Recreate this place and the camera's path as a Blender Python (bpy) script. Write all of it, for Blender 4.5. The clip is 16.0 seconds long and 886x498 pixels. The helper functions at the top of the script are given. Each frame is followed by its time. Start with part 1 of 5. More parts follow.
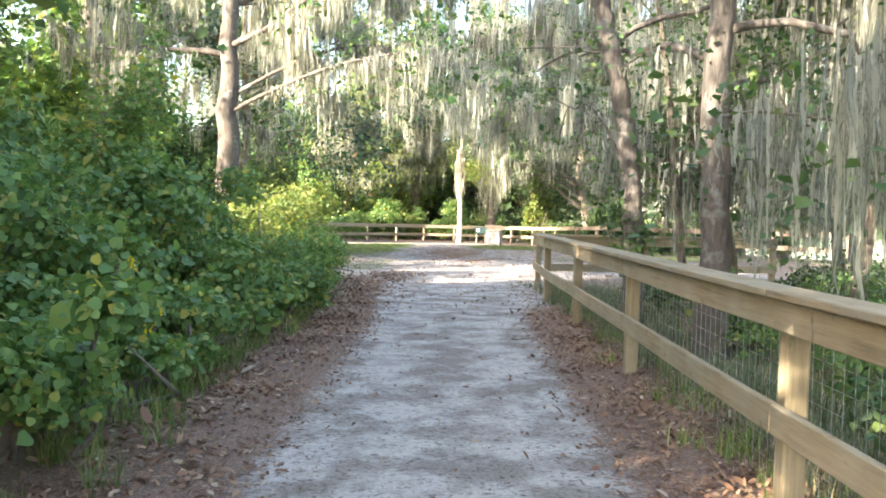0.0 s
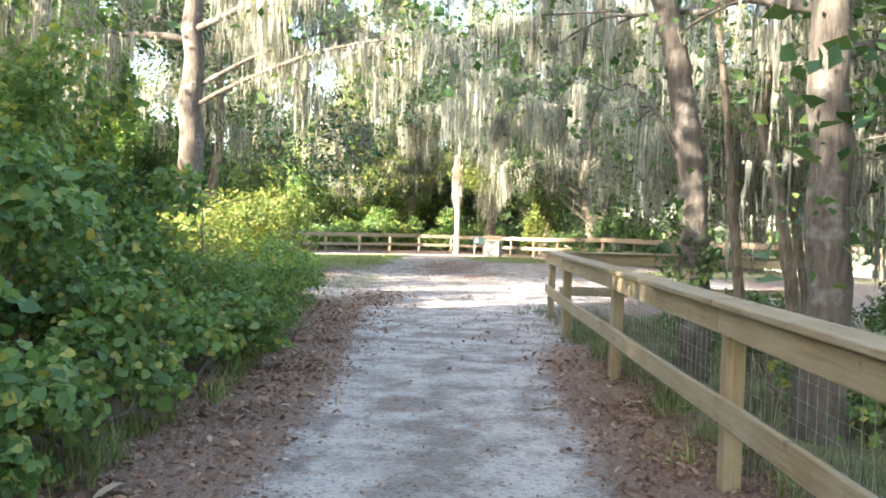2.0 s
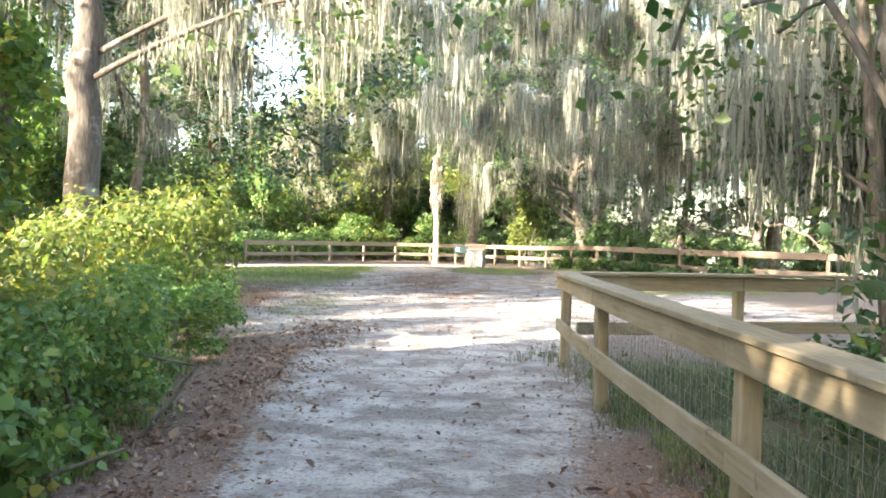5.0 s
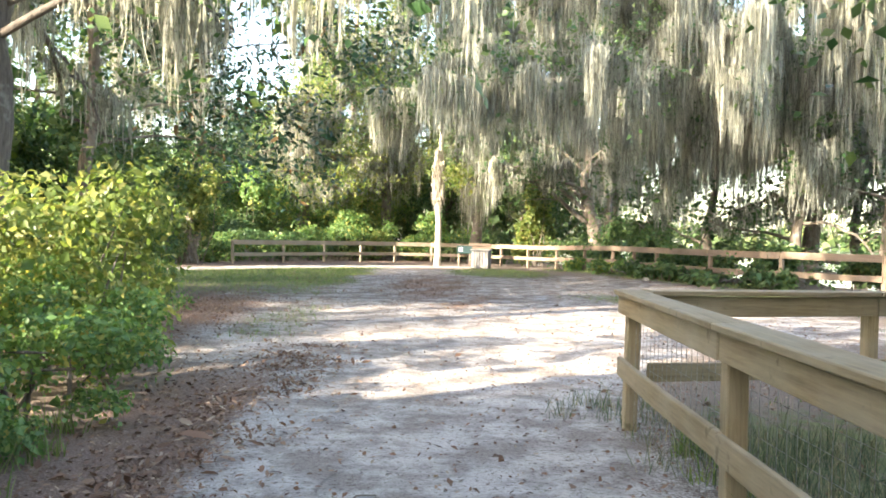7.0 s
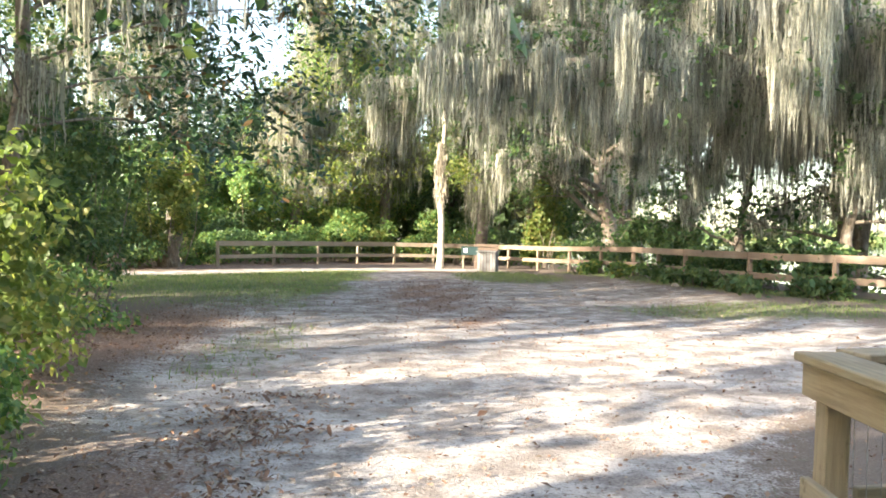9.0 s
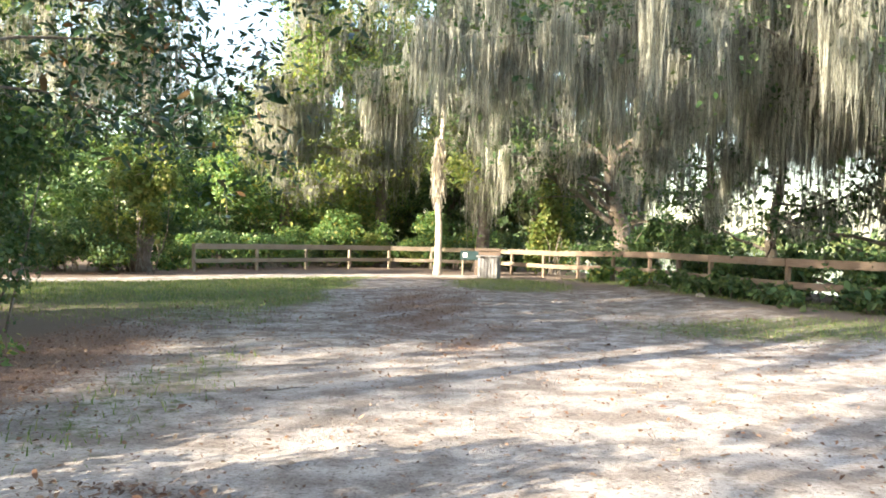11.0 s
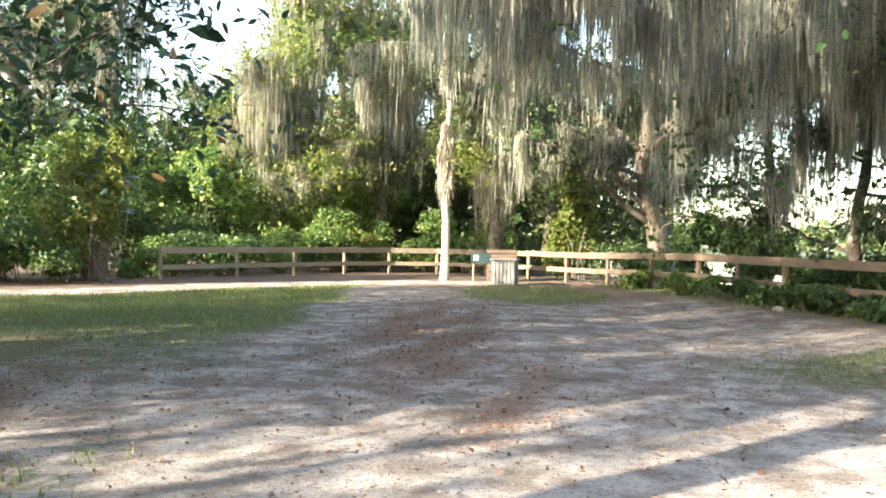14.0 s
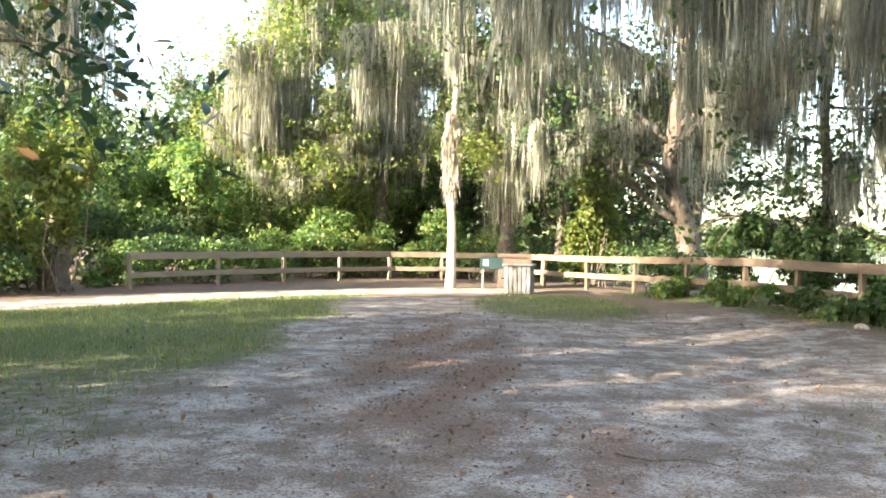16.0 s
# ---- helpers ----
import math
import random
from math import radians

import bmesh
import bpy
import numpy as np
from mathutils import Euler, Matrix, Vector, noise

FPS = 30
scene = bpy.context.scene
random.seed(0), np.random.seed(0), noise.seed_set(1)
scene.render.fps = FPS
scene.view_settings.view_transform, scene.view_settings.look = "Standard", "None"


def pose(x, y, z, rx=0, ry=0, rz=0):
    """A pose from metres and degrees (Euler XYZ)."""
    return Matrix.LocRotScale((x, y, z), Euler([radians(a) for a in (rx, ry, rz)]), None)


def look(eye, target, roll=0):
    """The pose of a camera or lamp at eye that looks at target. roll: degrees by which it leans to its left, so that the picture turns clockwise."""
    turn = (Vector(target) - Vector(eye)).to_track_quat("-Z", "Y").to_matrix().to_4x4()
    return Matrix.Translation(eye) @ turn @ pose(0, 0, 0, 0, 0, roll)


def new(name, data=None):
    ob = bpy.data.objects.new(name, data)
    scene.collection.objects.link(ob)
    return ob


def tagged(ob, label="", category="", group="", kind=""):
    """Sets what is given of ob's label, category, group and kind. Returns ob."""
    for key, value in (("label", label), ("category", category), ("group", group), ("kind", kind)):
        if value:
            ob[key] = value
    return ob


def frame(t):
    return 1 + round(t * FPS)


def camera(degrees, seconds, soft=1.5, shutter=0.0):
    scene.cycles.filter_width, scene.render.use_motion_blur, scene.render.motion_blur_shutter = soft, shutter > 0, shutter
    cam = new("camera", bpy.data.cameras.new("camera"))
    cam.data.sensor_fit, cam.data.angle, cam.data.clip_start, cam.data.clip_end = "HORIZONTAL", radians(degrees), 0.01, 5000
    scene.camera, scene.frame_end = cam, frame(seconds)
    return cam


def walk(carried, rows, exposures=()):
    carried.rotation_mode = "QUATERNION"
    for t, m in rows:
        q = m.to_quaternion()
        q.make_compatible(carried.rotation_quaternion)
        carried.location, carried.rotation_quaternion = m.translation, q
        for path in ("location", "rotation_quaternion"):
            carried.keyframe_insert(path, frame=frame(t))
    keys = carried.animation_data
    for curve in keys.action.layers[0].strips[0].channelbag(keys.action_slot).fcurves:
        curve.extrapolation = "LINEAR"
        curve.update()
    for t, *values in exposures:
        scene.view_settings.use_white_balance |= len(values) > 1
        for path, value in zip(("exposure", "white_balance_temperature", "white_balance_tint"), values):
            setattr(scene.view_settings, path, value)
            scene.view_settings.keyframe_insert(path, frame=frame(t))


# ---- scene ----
cam = camera(55.8, 16.0, soft=1.75)
PATH = [
    (0, (1.041, 1.144, 1.24), (0.989, 3.142, 1.176), 1.4),
    (0.5, (1.018, 1.837, 1.26), (0.963, 3.836, 1.201), 1.9),
    (1, (1.03, 2.514, 1.281), (0.976, 4.512, 1.227), 1.5),
    (1.5, (1.025, 3.175, 1.318), (0.973, 5.173, 1.269), 1.6),
    (2, (1.005, 3.831, 1.332), (0.96, 5.83, 1.288), 1.8),
    (2.5, (0.996, 4.481, 1.356), (0.962, 6.48, 1.315), 1.6),
    (3, (0.973, 5.122, 1.36), (0.952, 7.121, 1.328), 1.9),
    (3.5, (1.025, 5.767, 1.377), (1.017, 7.767, 1.348), 1.4),
    (4, (1.061, 6.43, 1.394), (1.06, 8.43, 1.368), 1.5),
    (6.5, (1.039, 10.002, 1.426), (1.041, 12.002, 1.396), 1.4),
    (7, (0.991, 10.757, 1.443), (0.989, 12.757, 1.412), 1.4),
    (7.5, (0.902, 11.535, 1.46), (0.898, 13.535, 1.428), 1.6),
    (8, (0.867, 12.233, 1.483), (0.861, 14.233, 1.451), 1.5),
    (8.5, (0.825, 13.009, 1.505), (0.819, 15.009, 1.471), 1.3),
    (9, (0.841, 13.721, 1.52), (0.839, 15.72, 1.485), 1.3),
    (11.5, (1.123, 17.394, 1.481), (1.109, 19.394, 1.459), 1.5),
    (12, (1.049, 18.125, 1.5), (1.033, 20.125, 1.48), 1.4),
    (12.5, (1.011, 18.865, 1.509), (0.993, 20.865, 1.488), 1.4),
    (13, (0.969, 19.601, 1.521), (0.951, 21.601, 1.497), 1.3),
    (13.5, (0.957, 20.36, 1.521), (0.938, 22.36, 1.495), 1.2),
    (14, (0.932, 21.138, 1.524), (0.911, 23.138, 1.497), 1.1),
    (14.5, (0.884, 21.919, 1.538), (0.862, 23.919, 1.511), 1.0),
    (15, (0.86, 22.699, 1.547), (0.836, 24.699, 1.522), 1.0),
    (15.5, (0.814, 23.48, 1.551), (0.789, 25.479, 1.527), 0.9),
    (16, (0.79, 24.275, 1.551), (0.763, 26.275, 1.528), 0.9),
]
walk(cam, [(t, look(eye, target, roll)) for t, eye, target, roll in PATH],
     exposures=[(0, 3.1, 7000, 12), (4, 3.15, 7050, 12), (7, 2.88, 7100, 12), (12, 2.42, 7150, 11.5), (14, 2.48, 7200, 11.5), (16, 2.72, 7250, 12)])

scene.cycles.transparent_max_bounces = 24

# ---- world and sun ----
SUN_EL, SUN_FROM = radians(20), Vector((-0.80, -0.60))
world = bpy.data.worlds.new("sky")
scene.world = world
world.use_nodes = True
wn = world.node_tree
sky = wn.nodes.new("ShaderNodeTexSky")
sky.sky_type = "NISHITA"
sky.sun_disc = False
sky.sun_elevation = SUN_EL
sky.sun_rotation = math.atan2(SUN_FROM.x, SUN_FROM.y)
sky.air_density, sky.dust_density = 1.0, 2.0
wn.links.new(sky.outputs[0], wn.nodes["Background"].inputs[0])
wn.nodes["Background"].inputs[1].default_value = 0.15
sun = new("sun", bpy.data.lights.new("sun", "SUN"))
sun.data.energy, sun.data.angle, sun.data.color = 4.3, radians(0.6), (1.0, 0.93, 0.80)
sun_dir = Vector((SUN_FROM.x * math.cos(SUN_EL), SUN_FROM.y * math.cos(SUN_EL), math.sin(SUN_EL)))
sun.matrix_world = look(sun_dir * 50, (0, 0, 0))

# ---- materials ----


def material(name):
    m = bpy.data.materials.new(name)
    m.use_nodes = True
    nt = m.node_tree
    return m, nt, nt.nodes["Principled BSDF"]


def node(nt, kind, **inputs):
    n = nt.nodes.new(kind)
    for k, v in inputs.items():
        n.inputs[k.replace("_", " ")].default_value = v
    return n


def noise_tex(nt, scale, detail=6, rough=0.6, vector=None, coords="Object"):
    n = node(nt, "ShaderNodeTexNoise", Scale=scale, Detail=detail, Roughness=rough)
    if vector is None:
        vector = nt.nodes.new("ShaderNodeTexCoord").outputs[coords]
    nt.links.new(vector, n.inputs["Vector"])
    return n.outputs[0]


def stretched(nt, scale, coords="Object"):
    tc = nt.nodes.new("ShaderNodeTexCoord")
    mp = nt.nodes.new("ShaderNodeMapping")
    mp.inputs["Scale"].default_value = scale
    nt.links.new(tc.outputs[coords], mp.inputs["Vector"])
    return mp.outputs[0]


def ramp(nt, value, stops):
    r = nt.nodes.new("ShaderNodeValToRGB")
    while len(r.color_ramp.elements) < len(stops):
        r.color_ramp.elements.new(0.5)
    for e, (p, c) in zip(r.color_ramp.elements, stops):
        e.position, e.color = p, (*c, 1)
    nt.links.new(value, r.inputs[0])
    return r.outputs[0]


def mix(nt, fac, a, b, blend="MIX"):
    m = nt.nodes.new("ShaderNodeMix")
    m.data_type, m.blend_type = "RGBA", blend
    for v, s in ((fac, 0), (a, 6), (b, 7)):
        if isinstance(v, (int, float)):
            m.inputs[s].default_value = v
        elif isinstance(v, tuple):
            m.inputs[s].default_value = (*v, 1)
        else:
            nt.links.new(v, m.inputs[s])
    return m.outputs[2]


def calc(nt, op, a, b=0.0, c=0.0):
    m = nt.nodes.new("ShaderNodeMath")
    m.operation = op
    for i, v in enumerate((a, b, c)):
        if isinstance(v, (int, float)):
            m.inputs[i].default_value = v
        else:
            nt.links.new(v, m.inputs[i])
    return m.outputs[0]


def relief(nt, bsdf, height, strength, distance=0.02):
    b = nt.nodes.new("ShaderNodeBump")
    b.inputs["Strength"].default_value, b.inputs["Distance"].default_value = strength, distance
    nt.links.new(height, b.inputs["Height"])
    nt.links.new(b.outputs[0], bsdf.inputs["Normal"])


def leaf_material(name, stops, through_share=0.4, rough=0.45, tint=(1.35, 1.35, 0.8)):
    """Leaves that differ from one to the next, lit from both sides."""
    m, nt, bsdf = material(name)
    geo = nt.nodes.new("ShaderNodeNewGeometry")
    col = ramp(nt, geo.outputs["Random Per Island"], stops)
    big = noise_tex(nt, 0.9, 3, coords="Object")
    col = mix(nt, 0.55, col, ramp(nt, big, [(0.3, (0.55, 0.55, 0.55)), (0.7, (1.25, 1.2, 1.0))]), "MULTIPLY")
    nt.links.new(col, bsdf.inputs["Base Color"])
    bsdf.inputs["Roughness"].default_value = rough
    bsdf.inputs["Specular IOR Level"].default_value = 0.35
    tr = nt.nodes.new("ShaderNodeBsdfTranslucent")
    nt.links.new(mix(nt, 1.0, col, tint, "MULTIPLY"), tr.inputs[0])
    ms = nt.nodes.new("ShaderNodeMixShader")
    ms.inputs[0].default_value = through_share
    nt.links.new(bsdf.outputs[0], ms.inputs[1])
    nt.links.new(tr.outputs[0], ms.inputs[2])
    nt.links.new(ms.outputs[0], nt.nodes["Material Output"].inputs[0])
    return m


def bark_material(name, dark, light, patch=(0.30, 0.305, 0.275)):
    m, nt, bsdf = material(name)
    v = stretched(nt, (1, 1, 0.22))
    n1 = noise_tex(nt, 22, 8, 0.65, v)
    n2 = noise_tex(nt, 3.0, 4)
    col = ramp(nt, n1, [(0.3, dark), (0.7, light)])
    col = mix(nt, ramp(nt, n2, [(0.55, (0, 0, 0)), (0.68, (0.7, 0.7, 0.7))]), col, patch)
    nt.links.new(col, bsdf.inputs["Base Color"])
    bsdf.inputs["Roughness"].default_value = 0.95
    relief(nt, bsdf, n1, 0.9, 0.03)
    return m


def wood_material(name, dark, light, weather=(0.36, 0.33, 0.28), worn=0.5):
    """Weathered board: grain along the board's own x."""
    m, nt, bsdf = material(name)
    info = nt.nodes.new("ShaderNodeObjectInfo")
    tc = nt.nodes.new("ShaderNodeTexCoord")
    add = nt.nodes.new("ShaderNodeVectorMath")
    comb = nt.nodes.new("ShaderNodeCombineXYZ")
    off = calc(nt, "MULTIPLY", info.outputs["Random"], 40.0)
    nt.links.new(off, comb.inputs[0]), nt.links.new(off, comb.inputs[1])
    nt.links.new(tc.outputs["Object"], add.inputs[0]), nt.links.new(comb.outputs[0], add.inputs[1])
    mp = nt.nodes.new("ShaderNodeMapping")
    mp.inputs["Scale"].default_value = (0.8, 14, 14)
    nt.links.new(add.outputs[0], mp.inputs["Vector"])
    grain = noise_tex(nt, 3.0, 8, 0.7, mp.outputs[0])
    stain = noise_tex(nt, 1.6, 5, 0.6, add.outputs[0])
    col = ramp(nt, grain, [(0.3, dark), (0.72, light)])
    col = mix(nt, ramp(nt, stain, [(0.38, (0, 0, 0)), (0.75, (worn, worn, worn))]), col, weather)
    spots = noise_tex(nt, 9.0, 3, 0.5, add.outputs[0])
    col = mix(nt, ramp(nt, spots, [(0.66, (0, 0, 0)), (0.74, (0.55, 0.55, 0.55))]), col, (dark[0] * 0.5, dark[1] * 0.55, dark[2] * 0.5))
    nt.links.new(col, bsdf.inputs["Base Color"])
    bsdf.inputs["Roughness"].default_value = 0.85
    relief(nt, bsdf, grain, 0.5, 0.006)
    return m


LEAF_VINE = leaf_material("leaf_vine", [(0.0, (0.07, 0.15, 0.055)), (0.45, (0.13, 0.24, 0.08)), (0.85, (0.21, 0.32, 0.11)), (0.98, (0.38, 0.35, 0.10))])
# yellower than the vine leaves: part of the sunlight is in this colour
LEAF_SUN_YELLOW = leaf_material("leaf_sun_yellow", [(0.0, (0.09, 0.15, 0.045)), (0.6, (0.18, 0.24, 0.075)), (1.0, (0.31, 0.30, 0.11))], 0.5)
LEAF_OAK = leaf_material("leaf_oak", [(0.0, (0.03, 0.08, 0.03)), (0.6, (0.07, 0.135, 0.05)), (1.0, (0.13, 0.18, 0.06))], 0.3)
LEAF_FAR = leaf_material("leaf_far", [(0.0, (0.045, 0.09, 0.04)), (0.6, (0.10, 0.155, 0.07)), (1.0, (0.19, 0.225, 0.11))], 0.4)
LEAF_MAGNOLIA = leaf_material("leaf_magnolia", [(0.0, (0.022, 0.06, 0.032)), (0.88, (0.045, 0.10, 0.055)), (0.95, (0.16, 0.10, 0.05)), (1.0, (0.24, 0.14, 0.07))], 0.15, 0.3)
MOSS = leaf_material("spanish_moss", [(0.0, (0.235, 0.245, 0.215)), (0.5, (0.325, 0.335, 0.30)), (1.0, (0.42, 0.425, 0.385))], 0.45, 0.9, (1.15, 1.15, 1.02))
# each wisp is a bundle of fibres that frays towards its edges and its tip
nt = MOSS.node_tree
solid = [n for n in nt.nodes if n.type == "MIX_SHADER"][0]
wisp = nt.nodes.new("ShaderNodeVertexColor")
wisp.layer_name = "wisp"
wsep = nt.nodes.new("ShaderNodeSeparateColor")
nt.links.new(wisp.outputs[0], wsep.inputs[0])
wvec = nt.nodes.new("ShaderNodeCombineXYZ")
nt.links.new(calc(nt, "ADD", calc(nt, "MULTIPLY", wsep.outputs[0], 2.6), calc(nt, "MULTIPLY", wsep.outputs[2], 90.0)), wvec.inputs[0])
nt.links.new(calc(nt, "MULTIPLY", wsep.outputs[1], 2.2), wvec.inputs[1])
nt.links.new(calc(nt, "MULTIPLY", wsep.outputs[2], 37.0), wvec.inputs[2])
fray = noise_tex(nt, 1.6, 4, 0.7, wvec.outputs[0])
curl = noise_tex(nt, 1.0, 2, 0.5, stretched(nt, (26, 26, 14)))
middle = calc(nt, "SUBTRACT", 0.12, calc(nt, "MULTIPLY", calc(nt, "ABSOLUTE", calc(nt, "SUBTRACT", wsep.outputs[0], 0.5)), 0.42))
tip = calc(nt, "MULTIPLY", calc(nt, "POWER", wsep.outputs[1], 2.5), 0.16)
thick = calc(nt, "ADD", calc(nt, "MULTIPLY", fray, 0.75), calc(nt, "MULTIPLY", curl, 0.25))
gap = ramp(nt, calc(nt, "SUBTRACT", calc(nt, "ADD", thick, middle), tip), [(0.48, (0, 0, 0)), (0.56, (1, 1, 1))])
clear = nt.nodes.new("ShaderNodeBsdfTransparent")
cut = nt.nodes.new("ShaderNodeMixShader")
nt.links.new(gap, cut.inputs[0])
nt.links.new(clear.outputs[0], cut.inputs[1])
nt.links.new(solid.outputs[0], cut.inputs[2])
nt.links.new(cut.outputs[0], nt.nodes["Material Output"].inputs[0])
GRASS = leaf_material("grass_blade", [(0.0, (0.09, 0.155, 0.045)), (0.7, (0.19, 0.265, 0.085)), (1.0, (0.34, 0.31, 0.17))], 0.35, 0.6)
STRAW = leaf_material("dry_grass_blade", [(0.0, (0.05, 0.085, 0.05)), (0.5, (0.105, 0.14, 0.085)), (0.85, (0.22, 0.21, 0.145)), (1.0, (0.46, 0.40, 0.27))], 0.25, 0.7)
# trunk moss with the sun on it put into a paler, warmer colour
SHAG_SUNLIT = leaf_material("shag_sunlit", [(0.0, (0.26, 0.235, 0.20)), (0.6, (0.42, 0.385, 0.335)), (1.0, (0.54, 0.505, 0.45))], 0.3, 0.8, (1.0, 1.0, 0.95))
LITTER = leaf_material("dry_leaf", [(0.0, (0.11, 0.062, 0.042)), (0.5, (0.24, 0.135, 0.09)), (0.88, (0.33, 0.22, 0.155)), (1.0, (0.46, 0.38, 0.30))], 0.1, 0.8, (1.0, 1.0, 0.9))
FLOWER = leaf_material("yellow_flower", [(0.0, (0.55, 0.40, 0.02)), (1.0, (0.75, 0.6, 0.04))], 0.4)
BARK = bark_material("bark_oak", (0.07, 0.055, 0.04), (0.24, 0.20, 0.16))
BARK_RED = bark_material("bark_reddish", (0.048, 0.041, 0.035), (0.155, 0.132, 0.112), (0.29, 0.285, 0.265))
BARK_PALE = bark_material("bark_pale", (0.34, 0.28, 0.22), (0.66, 0.58, 0.48), (0.7, 0.66, 0.6))
WOOD_NEAR = wood_material("fence_wood_treated", (0.165, 0.122, 0.068), (0.34, 0.268, 0.16), (0.37, 0.335, 0.26), 0.6)
WOOD_FAR = wood_material("fence_wood_tan", (0.21, 0.16, 0.105), (0.38, 0.31, 0.22), (0.38, 0.34, 0.28), 0.6)
# browner copy of the tan fence wood, with the lakeside shade in its colour
WOOD_SHADED = wood_material("fence_wood_shaded", (0.13, 0.09, 0.06), (0.26, 0.19, 0.135), (0.26, 0.21, 0.17), 0.5)
WOOD_GREY = wood_material("slat_wood_grey", (0.13, 0.13, 0.128), (0.28, 0.278, 0.272), (0.24, 0.24, 0.238), 0.4)
WOOD_BROWN = wood_material("box_wood_brown", (0.085, 0.06, 0.045), (0.16, 0.115, 0.085), (0.17, 0.135, 0.11), 0.3)
WIRE, nt, bsdf = material("wire_galvanised")
bsdf.inputs["Base Color"].default_value, bsdf.inputs["Metallic"].default_value = (0.32, 0.32, 0.31, 1), 0.8
bsdf.inputs["Roughness"].default_value = 0.55
nt.links.new(ramp(nt, noise_tex(nt, 30), [(0.4, (0.2, 0.17, 0.14)), (0.6, (0.4, 0.4, 0.38))]), bsdf.inputs["Base Color"])
SIGN, nt, bsdf = material("sign_green")
nt.links.new(ramp(nt, noise_tex(nt, 12), [(0.3, (0.018, 0.04, 0.042)), (0.7, (0.03, 0.06, 0.06))]), bsdf.inputs["Base Color"])
bsdf.inputs["Roughness"].default_value = 0.4
WHITE, nt, bsdf = material("sign_white")
nt.links.new(ramp(nt, noise_tex(nt, 20), [(0.3, (0.6, 0.62, 0.6)), (0.7, (0.78, 0.78, 0.76))]), bsdf.inputs["Base Color"])
WATER, nt, bsdf = material("lake_water")
bsdf.inputs["Base Color"].default_value, bsdf.inputs["Roughness"].default_value = (0.05, 0.06, 0.055, 1), 0.08
relief(nt, bsdf, noise_tex(nt, 2.0, 4), 0.15, 0.05)

GROUND, nt, bsdf = material("sandy_ground")
att = nt.nodes.new("ShaderNodeVertexColor")
att.layer_name = "cover"
sep = nt.nodes.new("ShaderNodeSeparateColor")
nt.links.new(att.outputs[0], sep.inputs[0])
fine, mid, wide = noise_tex(nt, 45, 6, 0.7), noise_tex(nt, 5.5, 6, 0.65), noise_tex(nt, 0.9, 4)
streak = noise_tex(nt, 4.5, 6, 0.7, stretched(nt, (1, 1.2, 1)))


def spread(nt, mask, tex, amount=2.2):
    """A mask whose border is broken up by a texture."""
    v = calc(nt, "ADD", mask, calc(nt, "MULTIPLY", calc(nt, "SUBTRACT", tex, 0.5), amount))
    mr = nt.nodes.new("ShaderNodeMapRange")
    mr.interpolation_type = "SMOOTHSTEP"
    mr.inputs[1].default_value, mr.inputs[2].default_value = 0.30, 0.70
    nt.links.new(v, mr.inputs[0])
    return mr.outputs[0]


soil = ramp(nt, fine, [(0.3, (0.10, 0.08, 0.064)), (0.7, (0.25, 0.205, 0.165))])
worn = noise_tex(nt, 1.7, 5, 0.65)
sand = mix(nt, 0.6, ramp(nt, mid, [(0.3, (0.38, 0.345, 0.315)), (0.55, (0.48, 0.44, 0.405)), (0.75, (0.60, 0.56, 0.52))]),
           ramp(nt, fine, [(0.3, (0.29, 0.26, 0.235)), (0.5, (0.50, 0.46, 0.425)), (0.7, (0.67, 0.63, 0.58))]))
sand = mix(nt, ramp(nt, worn, [(0.42, (0.85, 0.85, 0.85)), (0.57, (0, 0, 0))]), sand, ramp(nt, fine, [(0.3, (0.13, 0.105, 0.09)), (0.7, (0.31, 0.27, 0.24))]))
sand = mix(nt, ramp(nt, streak, [(0.53, (0, 0, 0)), (0.66, (0.5, 0.5, 0.5))]), sand, (0.19, 0.155, 0.135))
fleck = noise_tex(nt, 24, 5, 0.75, stretched(nt, (1, 1.1, 1)))
sand = mix(nt, ramp(nt, fleck, [(0.55, (0, 0, 0)), (0.62, (0.85, 0.85, 0.85))]), sand, (0.11, 0.085, 0.07))
litter = ramp(nt, noise_tex(nt, 60, 4, 0.7), [(0.3, (0.09, 0.058, 0.046)), (0.5, (0.22, 0.145, 0.11)), (0.7, (0.40, 0.30, 0.235))])
turf = ramp(nt, fine, [(0.3, (0.075, 0.095, 0.04)), (0.6, (0.15, 0.17, 0.075)), (0.75, (0.28, 0.26, 0.17))])
rag = calc(nt, "ADD", calc(nt, "MULTIPLY", mid, 0.3), calc(nt, "ADD", calc(nt, "MULTIPLY", worn, 0.2), calc(nt, "MULTIPLY", fine, 0.5)))
col = mix(nt, spread(nt, sep.outputs[0], rag, 3.2), mix(nt, 0.2, soil, litter), sand)
col = mix(nt, spread(nt, sep.outputs[1], calc(nt, "ADD", calc(nt, "MULTIPLY", rag, 0.5), calc(nt, "MULTIPLY", fleck, 0.5)), 3.4), col, litter)
col = mix(nt, spread(nt, sep.outputs[2], calc(nt, "ADD", calc(nt, "MULTIPLY", mid, 0.6), calc(nt, "MULTIPLY", fine, 0.4)), 3.6), col, turf)
nt.links.new(col, bsdf.inputs["Base Color"])
bsdf.inputs["Roughness"].default_value = 0.95
bsdf.inputs["Specular IOR Level"].default_value = 0.15
relief(nt, bsdf, calc(nt, "ADD", mid, calc(nt, "MULTIPLY", fine, 0.6)), 0.7, 0.05)

# ---- mesh helpers ----
RNG = np.random.default_rng(7)


